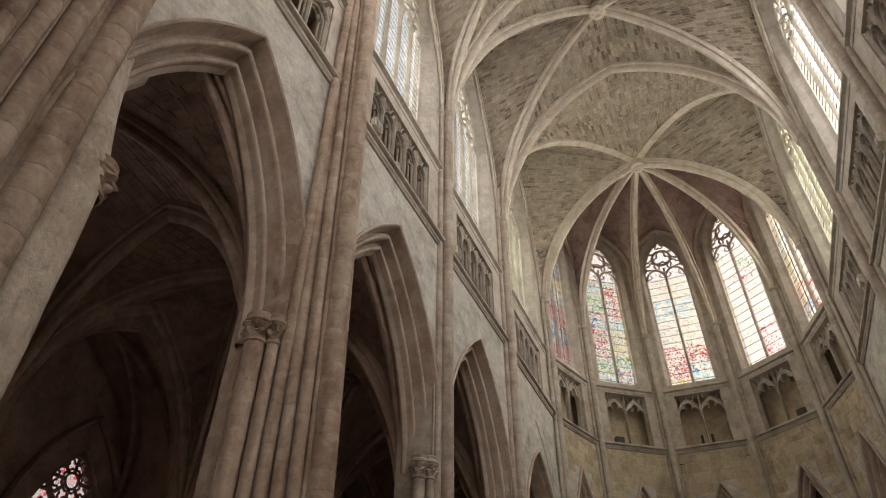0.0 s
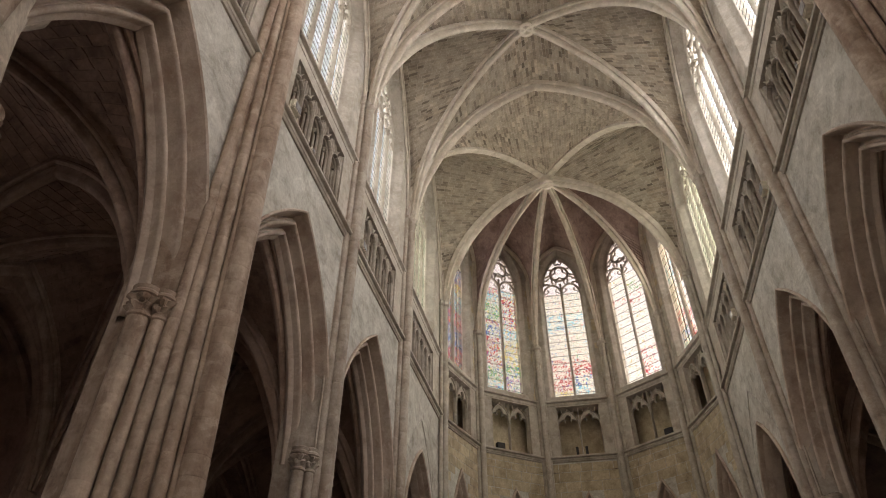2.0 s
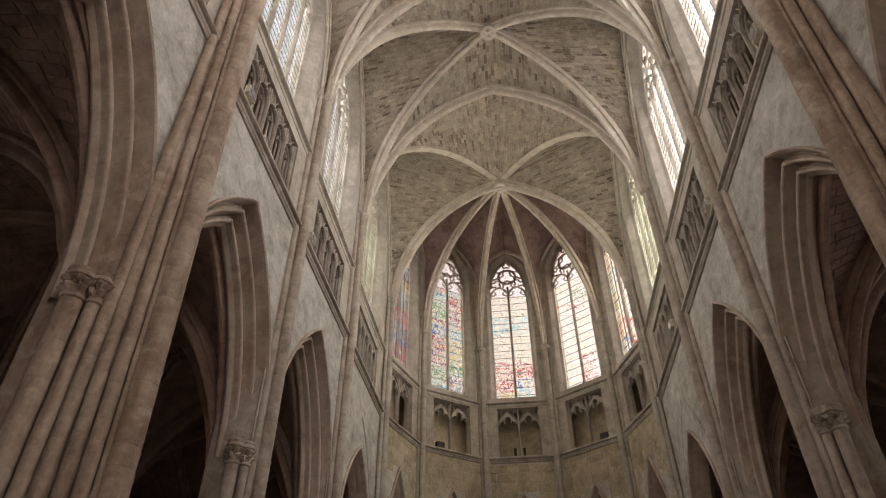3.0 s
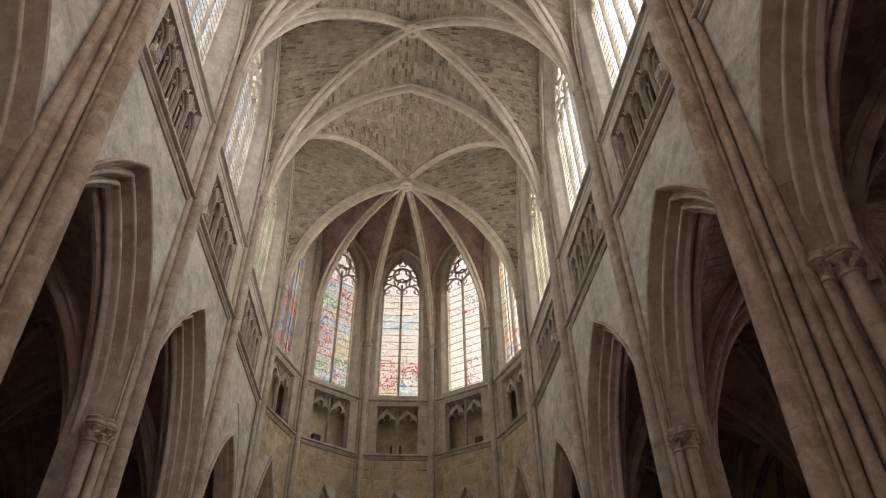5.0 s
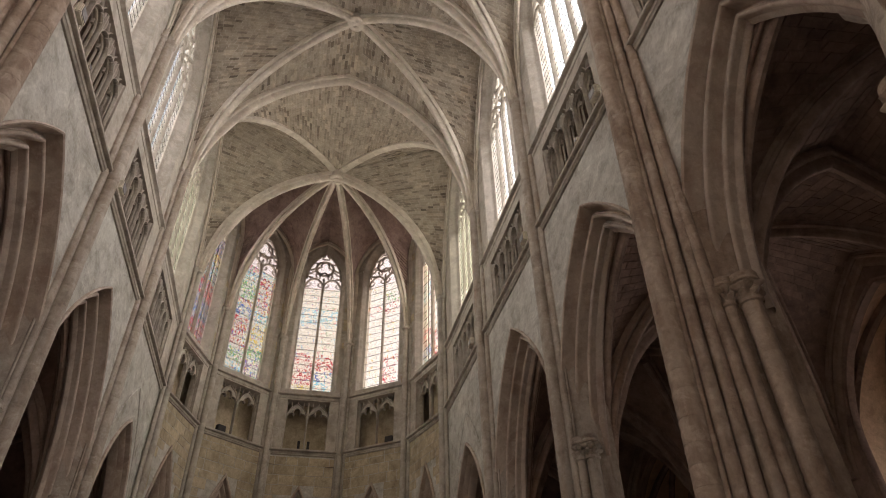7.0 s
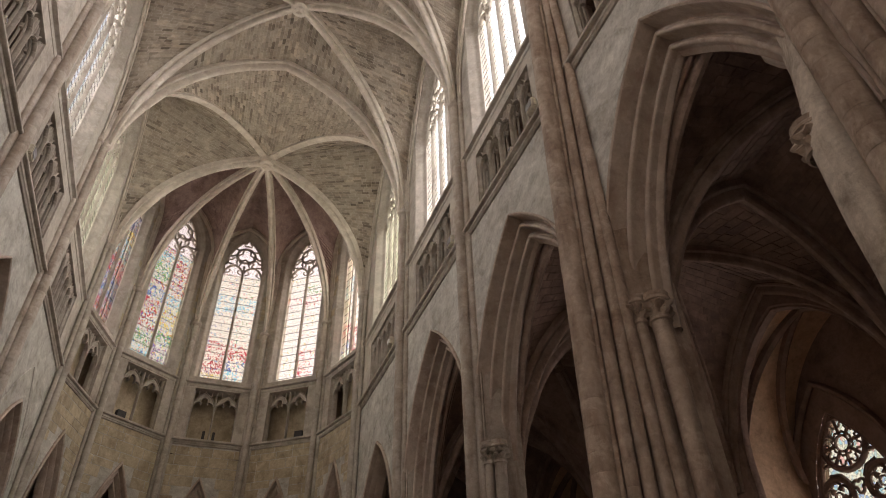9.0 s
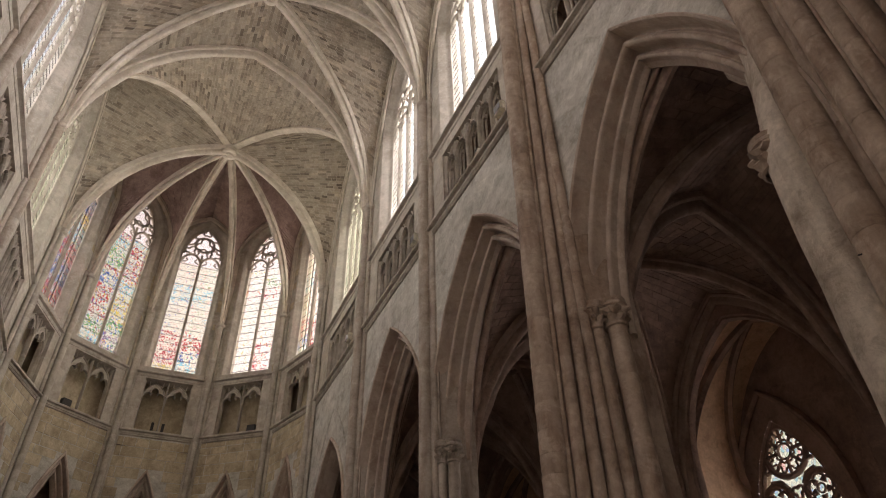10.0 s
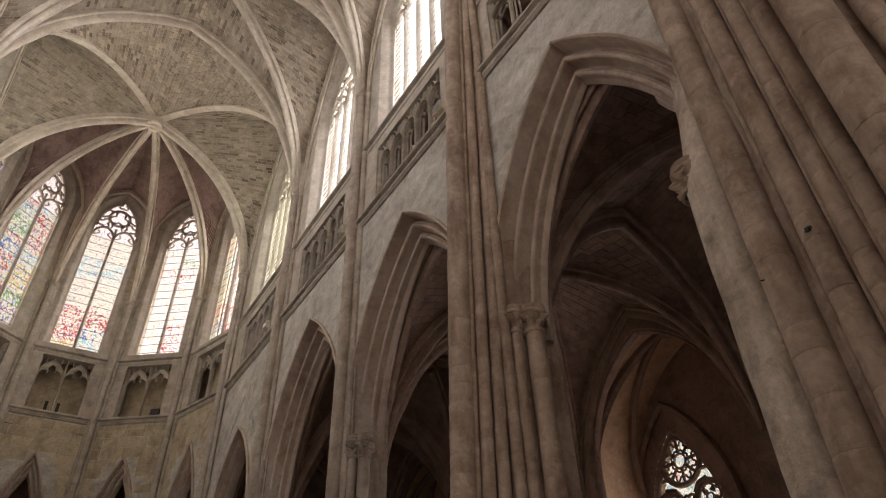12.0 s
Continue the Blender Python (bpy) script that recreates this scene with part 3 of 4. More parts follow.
        for s in (-1, 1):
            bar(bm, foils(s * 0.56 * w, zs + 1.62, 0.32, 3, 90 + s * 30), 0.10, d, d + 0.1, True)
            bar(bm, [(s * 0.50 * w, zs + 1.14), (s * 0.28 * w, zs + 1.40), (s * 0.30 * w, cz - 0.3)], 0.11, d, d + 0.12)
            bar(bm, [(s * 0.93 * w, zs + 1.0), (s * 0.80 * w, zs + 1.35), (s * 0.74 * w, zs + 1.95), (s * 0.36 * w, cz + 0.25)], 0.11, d, d + 0.12)
            bar(bm, [(s * 0.50 * w, zs + 2.35), (s * 0.22 * w, zs + 2.72), (0, top - 0.62)], 0.10, d, d + 0.12)
    part("tracery", bm, M_TRIM, th, "pierced limestone tracery of circles and foils")
    for k in range(lights):
        bm = bmesh.new()
        c = -w + (k + 0.5) * lw
        pts = [(c - r, z0), (c - r, zh), (c + r, zh), (c + r, z0)]
        bm.faces.new([bm.verts.new((u, d + 0.06, z)) for u, z in pts])
        p = part("pane", bm, glasses[k], th, smooth=False)
        p.visible_shadow = False
    bm = bmesh.new()
    bm.faces.new([bm.verts.new((u, d + 0.075, z)) for u, z in arch_pts(w, e, zs, 14, zh + 0.002)])
    p = part("head_pane", bm, head_glass, th, smooth=False)
    p.visible_shadow = False
    z, step = z0 + 0.3, (0.30 if lights == 4 else 0.46)
    while z < zh + 0.1:
        bm = bmesh.new()
        hb = 0.003 if lights == 4 else 0.011
        block(bm, -w, w, d + 0.035, d + 0.05, z - hb, z + hb)
        part("saddle_bar", bm, M_IRON, th, smooth=False)
        z += step
    return th


def clerestory_wall(name, m, u0, u1, w, e, z0, zs, splay, top, label):
    bm = bmesh.new()
    wall_with_arch(bm, u0, u1, SILL + 0.02, top, w + splay, e, zs, 0.0, z0)
    wall_with_arch(bm, u0, u1, SILL + 0.02, top, w + splay, e, zs, 0.9, z0)
    ob = tagged(obj(name, bm, M_CLER), label, "wall", kind="structure")
    ob.matrix_world = m
    return ob


WIN_W, WIN_Z0, WIN_ZS, WIN_TOP = 1.66, 17.25, 23.0, 26.5
WIN_E = solve_e(WIN_W, WIN_TOP - WIN_ZS)
VAULT_TOP = 28.6
ARCADE = [(1.90, 4.38, ARCH_PROF, CAPS), (2.24, 3.53, ARCH_PROF, CAPS), (2.24, 3.53, ARCH_PROF, CAPS), (1.95, 2.4, SMALL_PROF, CAPS)]
LAMP_POWER = {LEFT: 500.0, RIGHT: 700.0}
# fill light for the near piers, from lamps in the unseen nave
NAVE_FILL = {LEFT: 120.0, RIGHT: 900.0}
wi = 0
for side in (LEFT, RIGHT):
    for i, yc in enumerate(CENTRE):
        m = bay_frame(side, yc)
        u0, u1 = u_range(side, yc, PIERS[i], PIERS[i + 1])
        w, e, prof, zs = ARCADE[i]
        wall = arcade(f"wall_{NAMES[side]}_{i + 1}", m, u0, u1, w, e, prof, zs, "pale limewashed wall above a tall pointed arcade arch")
        if i == 3:
            bm = bmesh.new()
            bar(bm, arch_pts(2.72, 3.85, CAPS, 16), 0.06, -0.03, 0.03)
            part("relieving_arch", bm, M_PLASTER, wall, "thin raised outline of a larger blind arch")
        ledge("string_course", m, u0, u1, STRING_PROF, "moulded limestone string course below the triforium", M_TRIM)
        ledge("window_sill_course", m, u0, u1, SILL_PROF, "sloping moulded limestone sill course below the windows", M_TRIM)
        triforium(m, u0, u1, 1.8, 5, 0.9, "triforium screens of the straight bays")
        clerestory_wall(f"wall_{NAMES[side]}_upper_{i + 1}", m, u0, u1, WIN_W, WIN_E, WIN_Z0, WIN_ZS, 0.34, VAULT_TOP, "grey limestone clerestory wall round a tall window")
        wi += 1
        g = G_GREEN if i == 3 else G_CLEAR
        window(f"window_{wi}", m, WIN_W, WIN_E, WIN_Z0, WIN_ZS, 4, [g] * 4, g, 0.34, 0.42, "tall four-light traceried window with pale leaded glass")
        lamp("window_daylight", LAMP_POWER[side], m @ pose(0, 1.5, 21.6, -90, 0, 0), 3.6, 9.0, (1, 0.97, 0.9))

ASHLAR_JOBS = []
# the apse: five sides of a decagon
AP_DEEP = 1.055                              # the apse is a little deeper than half a circle
AP_CORNERS = [(HALF * math.cos(radians(36 * i)), CHOIR_END + AP_DEEP * HALF * math.sin(radians(36 * i))) for i in range(6)]
AP_W, AP_TOP, AP_ZS = 1.06, 26.78, 24.75
APSE = [(18, (G_PALE_B, G_WHITE_B)), (54, (G_WHITE_A, G_WHITE_B)), (90, (G_PALE_A, G_PALE_B)), (126, (G_STAIN_A, G_STAIN_B)), (162, (G_DEEP, G_DEEP))]
for k, (phi, gl) in enumerate(APSE):
    (xa, ya), (xb, yb) = AP_CORNERS[k], AP_CORNERS[k + 1]
    m = pose((xa + xb) / 2, (ya + yb) / 2, 0, 0, 0, math.degrees(math.atan2(ya - yb, xa - xb)))
    h = math.hypot(xa - xb, ya - yb) / 2
    e = solve_e(0.95 + 0.45, 12.25 - CAPS)
    wall = arcade(f"wall_apse_{k + 1}", m, -h, h, 0.95, e, SMALL_PROF, CAPS, "warm limestone apse wall over a narrow pointed arch")
    aw = 0.95 + 0.45
    ASHLAR_JOBS.append((wall, -h, h, 6.0, STRING - 0.22, 0.42, (aw, e, CAPS)))
    ledge("string_course", m, -h, h, STRING_PROF, "moulded limestone string course below the triforium", M_TRIM)
    ledge("window_sill_course", m, -h, h, SILL_PROF, "sloping moulded limestone sill course below the apse window", M_TRIM)
    triforium(m, -h, h, 1.1, 2, 0.45, "triforium screens of the apse", 0.45)
    we = solve_e(AP_W, AP_TOP - AP_ZS)
    upper = clerestory_wall(f"wall_apse_upper_{k + 1}", m, -h, h, AP_W, we, WIN_Z0, AP_ZS, 0.3, VAULT_TOP, "limestone apse wall round a stained glass window")
    ASHLAR_JOBS.append((upper, -h, h, SILL + 0.1, 26.8, 0.42, (AP_W + 0.3, we, AP_ZS)))
    window(f"window_apse_{k + 1}", m, AP_W, we, WIN_Z0, AP_ZS, 2, gl, G_HEAD, 0.3, 0.35, "two-light traceried window with stained glass")
    lamp("window_daylight", 330.0, m @ pose(0, 1.4, 21.8, -90, 0, 0), 2.4, 9.2, (1, 0.97, 0.9))


# ---- vaults ----
SPRING, AP_SPRING = 19.75, 20.1
BOSS_A, BOSS_B, TRANS_TOP, WALL_TOP = 27.95, 27.45, 27.55, 28.0
IN = 0.22                                     # how far the springing stands before the wall


def arc(a, b, n=22):
    """An arc that rises upright from a and ends at b. Returns the points and the outward normals."""
    a, b = Vector(a), Vector(b)
    hd = Vector((b.x - a.x, b.y - a.y, 0))
    L, h = hd.length, b.z - a.z
    hd.normalize()
    c = (L * L + h * h) / (2 * L)
    end = math.atan2(h, c - L)
    pts, nrm = [], []
    for i in range(n + 1):
        t = end * i / n
        o = -hd * math.cos(t) + Vector((0, 0, math.sin(t)))
        pts.append(a + hd * c + o * c)
        nrm.append(o)
    return pts, nrm


def stilted(a, b, z, n=24):
    """Rises straight from a to the height z, then follows an arc to b; points at even steps."""
    curve = arc((a[0], a[1], z), b, 40)[0]
    line = [Vector(a) + (curve[0] - Vector(a)) * i / 40 for i in range(40)] + curve
    run = [0.0]
    for p, q in zip(line, line[1:]):
        run.append(run[-1] + (q - p).length)
    out, j = [], 0
    for i in range(n + 1):
        want = run[-1] * i / n
        while j < len(line) - 2 and run[j + 1] < want:
            j += 1
        out.append(line[j].lerp(line[j + 1], min(1.0, (want - run[j]) / (run[j + 1] - run[j]))))
    return out


RIB_PROF = [(-0.18, 0.10), (-0.18, -0.07), (-0.21, -0.10), (-0.215, -0.15), (-0.18, -0.19), (-0.13, -0.18), (-0.10, -0.15), (-0.085, -0.22), (-0.10, -0.30), (-0.085, -0.37), (-0.04, -0.41),
            (0.04, -0.41), (0.085, -0.37), (0.10, -0.30), (0.085, -0.22), (0.10, -0.15), (0.13, -0.18), (0.18, -0.19), (0.215, -0.15), (0.21, -0.10), (0.18, -0.07), (0.18, 0.10)]


def rib(parent, a, b, k=1.0, material=None, stilt=None):
    side = Vector((b[1] - a[1], a[0] - b[0], 0)).normalized()
    if stilt:
        pts = stilted(a, b, stilt, 30)
        nrm = [(pts[min(i + 1, 30)] - pts[max(i - 1, 0)]).normalized().cross(side) for i in range(31)]
    else:
        pts, nrm = arc(a, b, 30)
    bm = bmesh.new()
    rows = []
    for i, (p, n) in enumerate(zip(pts, nrm)):
        q = k * (0.5 + 0.5 * min(1.0, i / 9))            # ribs grow out of one springer stone
        rows.append([p + side * s * q + n * d * q for s, d in RIB_PROF])
    vs = skin(bm, rows, closed=True)
    bm.faces.new(vs[0])
    return part("rib", bm, material or M_RIB, parent)


def boss(parent, p, r=0.34, material=None):
    bm = bmesh.new()
    prof = [(r, p[2] + 0.1), (r, p[2] - 0.30), (r * 1.12, p[2] - 0.36), (r * 1.1, p[2] - 0.46), (r * 0.9, p[2] - 0.5), (r * 0.62, p[2] - 0.48), (r * 0.52, p[2] - 0.40), (r * 0.5, p[2] - 0.1), (0.01, p[2] - 0.1)]
    lathe(bm, p[0], p[1], prof, 18)
    return part("boss", bm, material or M_RIB, parent, "round carved keystone")


def at_s(pts, s):
    x = s * (len(pts) - 1)
    i = min(int(x), len(pts) - 2)
    return pts[i].lerp(pts[i + 1], x - i)


class Web:
    """The shell of a vault: mortar ground and stones, in one mesh."""

    def __init__(self):
        self.v, self.f, self.mi = [], [], []

    def patch(self, A, B, stones=True, course=0.17, length=0.37, bulge=0.12, rng=RNG):
        def S(s, t):
            p = at_s(A, s).lerp(at_s(B, s), t)
            wdt = (at_s(A, s) - at_s(B, s)).length
            p.z += bulge * min(1.0, wdt / 2.5) * math.sin(math.pi * (0.5 * t)) * (1 - t)
            return p
        n, k = 24, 5
        o = len(self.v)
        for i in range(n + 1):
            for j in range(k + 1):
                self.v.append(S(i / n, j / k) + Vector((0, 0, 0.012)))
        for i in range(n):
            for j in range(k):
                a = o + i * (k + 1) + j
                self.f.append((a, a + 1, a + k + 2, a + k + 1))
                self.mi.append(0)
        if not stones:
            return
        total = sum((A[i + 1] - A[i]).length for i in range(len(A) - 1))
        rows = int(total / course)
        for i in range(2, rows):
            s0, s1 = i / rows, (i + 1) / rows
            wd = (S(s0, 0) - S(s0, 1)).length
            if wd < 0.25:
                continue
            t = -rng.random() * length / wd
            while t < 1:
                ln = rng.uniform(0.6, 1.35) * length / wd
                ta, tb = max(0.0, t), min(1.0, t + ln)
                t += ln
                if (tb - ta) * wd < 0.1:
                    continue
                g, gs = 0.010 / wd, 0.055 / rows
                c = [S(s0 + gs, ta + g), S(s0 + gs, tb - g), S(s1 - gs, tb - g), S(s1 - gs, ta + g)]
                nn = (c[1] - c[0]).cross(c[3] - c[0]).normalized()
                if nn.z > 0:
                    nn = -nn
                lift = rng.uniform(0.002, 0.016)
                o = len(self.v)
                mid = sum(c, Vector()) / 4
                self.v += [p - nn * 0.03 for p in c] + [p.lerp(mid, 0.03) + nn * lift for p in c]
                self.f += [(o + 4, o + 5, o + 6, o + 7)] + [(o + q, o + (q + 1) % 4, o + 4 + (q + 1) % 4, o + 4 + q) for q in range(4)]
                self.mi += [1] * 5

    def make(self, name, label, ground, stones):
        ob = raw(name, self.v, self.f, ground)
        ob.data.materials.append(stones)
        ob.data.polygons.foreach_set("material_index", self.mi)
        ob.data.update()
        return tagged(ob, label, "vault", kind="structure")


def quad_vault(name, ya, yb, stones):
    """A four-part ribbed vault between the piers at ya and yb."""
    b = (0.0, (ya + yb) / 2, BOSS_A)
    web = Web()
    foot = {(s, y): (s * (HALF - IN), y, SPRING) for s in (-1, 1) for y in (ya, yb)}
    diag = {k: arc(v, b)[0] for k, v in foot.items()}
    for y in (ya, yb):
        for s in (-1, 1):
            web.patch(diag[(s, y)], arc(foot[(s, y)], (0, y, TRANS_TOP))[0], stones)
            web.patch(diag[(s, y)], arc((s * (HALF - 0.02), y, SPRING), (s * (HALF - 0.02), b[1], WALL_TOP))[0], stones)
    vault = web.make(name, "ribbed stone vault with mottled grey-brown courses", M_MORTAR, M_WEB)
    for v in foot.values():
        rib(vault, v, b)
    for s in (-1, 1):
        rib(vault, foot[(s, yb)], (0, yb, TRANS_TOP), 1.12)
    for s in (-1, 1):
        for y in (ya, yb):
            rib(vault, (s * (HALF - 0.05), y + (0.15 if y == ya else -0.15), SPRING), (s * (HALF - 0.05), b[1], WALL_TOP - 0.12), 0.55)
    boss(vault, b)
    return vault


quad_vault("ceiling_1", PIERS[0], PIERS[1], False)
quad_vault("ceiling_2", PIERS[1], PIERS[2], True)
quad_vault("ceiling_3", PIERS[2], PIERS[3], True)

# the last straight bay and the apse share one keystone
KEY = (0.0, CHOIR_END, BOSS_B)
web = Web()
y3, y4, ym = PIERS[3], CHOIR_END, CENTRE[3]
for s in (-1, 1):
    f3, f4 = (s * (HALF - IN), y3, SPRING), (s * (HALF - IN), y4, SPRING)
    d3, d4 = stilted(f3, KEY, SPRING + 0.5), arc(f4, KEY)[0]
    wall_top = (s * (HALF - 0.02), ym, WALL_TOP - 0.2)
    web.patch(d3, arc(f3, (0, y3, TRANS_TOP))[0], True, 0.19, 0.40)
    web.patch(d3, arc((s * (HALF - 0.02), y3, SPRING), wall_top)[0], True)
    web.patch(d4, arc((s * (HALF - 0.02), y4, SPRING), wall_top)[0], True)
vault = web.make("ceiling_4", "ribbed stone vault with mottled courses before the apse", M_MORTAR, M_WEB)
for s in (-1, 1):
    rib(vault, (s * (HALF - IN), y3, SPRING), KEY, stilt=SPRING + 0.5)
    rib(vault, (s * (HALF - IN), y4, SPRING), KEY, 1.05)
    for y in (y3 + 0.15, y4 - 0.15):
        rib(vault, (s * (HALF - 0.05), y, SPRING), (s * (HALF - 0.05), ym, WALL_TOP - 0.3), 0.55)
web = Web()
corners = [(x / HALF, (y - CHOIR_END) / HALF) for x, y in AP_CORNERS]
feet = [(c * (HALF - IN), y4 + s * (HALF - IN), SPRING if i in (0, 5) else AP_SPRING) for i, (c, s) in enumerate(corners)]
for i in range(5):
    a, b = feet[i], feet[i + 1]
    top = ((corners[i][0] + corners[i + 1][0]) * HALF / 2, y4 + (corners[i][1] + corners[i + 1][1]) * HALF / 2, 27.35)
    for f, cc in ((a, corners[i]), (b, corners[i + 1])):
        web.patch(arc(f, KEY)[0], stilted((cc[0] * HALF * 0.995, y4 + cc[1] * HALF * 0.995, f[2]), top, 24.5), True, 0.3, 0.5)
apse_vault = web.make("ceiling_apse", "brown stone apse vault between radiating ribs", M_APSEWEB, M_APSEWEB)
for f in feet[1:5]:
    rib(apse_vault, f, KEY, 0.92)
for i in range(5):
    top = ((corners[i][0] + corners[i + 1][0]) * HALF * 0.495, y4 + (corners[i][1] + corners[i + 1][1]) * HALF * 0.495, 27.2)
    for c in (corners[i], corners[i + 1]):
        rib(apse_vault, (c[0] * HALF * 0.98, y4 + c[1] * HALF * 0.98, AP_SPRING), top, 0.6, None, 24.5)
boss(apse_vault, KEY, 0.36)


# ---- piers ----
def capital(bm, x, y, r, z, rng):
    """A leafy capital: a bell with a ring below, two rows of curled leaves and a moulded top."""
    prof = [(r, z - 0.36), (r + 0.03, z - 0.34), (r + 0.03, z - 0.30), (r, z - 0.28), (r + 0.01, z - 0.25), (r + 0.03, z - 0.21), (r + 0.06, z - 0.17), (r + 0.02, z - 0.14),
            (r + 0.03, z - 0.10), (r + 0.08, z - 0.06), (r + 0.09, z - 0.03), (r + 0.04, z), (r + 0.075, z + 0.02), (r + 0.075, z + 0.06), (r + 0.04, z + 0.10), (r + 0.06, z + 0.16), (r, z + 0.2)]
    n, k = 36, max(6, int(r * 40))
    rows = []
    for q, (rr, zz) in enumerate(prof):
        leaf = 0.045 if 5 <= q <= 7 or 8 <= q <= 10 else 0.0
        off = 0 if q <= 7 else math.pi
        rows.append([(x + a_r * math.cos(a), y + a_r * math.sin(a), zz + dz) for a, a_r, dz in
                     ((math.tau * i / n, rr + leaf * math.cos(k * math.tau * i / n + off) + (rng.uniform(-0.02, 0.02) if leaf else 0), rng.uniform(-0.012, 0.012) if leaf else 0) for i in range(n))])
    skin(bm, rows, closed=True)


def pier(side, y, shafts, capped, core, label, top, group, material=None, lean=0.0, cap=0.24):
    """shafts: (u, d, r) that run up to the vault; capped: those that end in capitals under the arches."""
    th = thing("pier", bay_frame(side, y), label, "pier", group)
    rng = random.Random(int(y * 10) + side)
    bm = bmesh.new()
    lo = [bm.verts.new((u, d, 0)) for u, d in core]
    hi = [bm.verts.new((u, d + (lean * top if d < -0.2 else 0.0), top)) for u, d in core]
    for i in range(len(lo)):
        j = (i + 1) % len(lo)
        bm.faces.new((lo[i], lo[j], hi[j], hi[i]))
    bm.faces.new(hi)
    part("core", bm, material or M_PIER, th)
    mt = material or M_PIER
    for u, d, r in shafts:
        bm = bmesh.new()
        ln = lean if d < -0.2 else 0.0
        thick = material is None and r > 0.08
        foot = [(r * 1.5, 0), (r * 1.5, 0.3), (r * 1.15, 0.5)]
        head = [(r * 1.1, top - 0.08), (r + 0.06, top - 0.02), (r + 0.06, top + 0.06), (r * 1.1, top + 0.10), (r, top + 0.2), (0.02, top + 0.9)]
        middle = [(r * 0.9, 0.55), (r * 0.9, top - 0.1)] if thick else jointed(r, 0.55, top - 0.1, 0.55, rng)
        lathe(bm, u, d, foot + middle + head, 14, lean=ln)
        sh = part("shaft", bm, mt, th)
        if thick:
            drums(sh, u, d, r, 0.55, top - 0.1, rng, mt, ln)
    for u, d, r in capped:
        bm = bmesh.new()
        lathe(bm, u, d, [(r * 1.4, 0), (r * 1.4, 0.3), (r * 1.1, 0.5)] + jointed(r, 0.55, CAPS + cap - 0.25, 0.5, rng), 14)
        sh = part("colonnette", bm, mt, th)
        bm = bmesh.new()
        capital(bm, u, d, r, CAPS + cap, rng)
        part("capital", bm, mt, sh, "weathered leafy capital")
    return th


def both(lst):
    return [(s * u, d, r) for u, d, r in lst for s in ((1, -1) if u else (1,))]


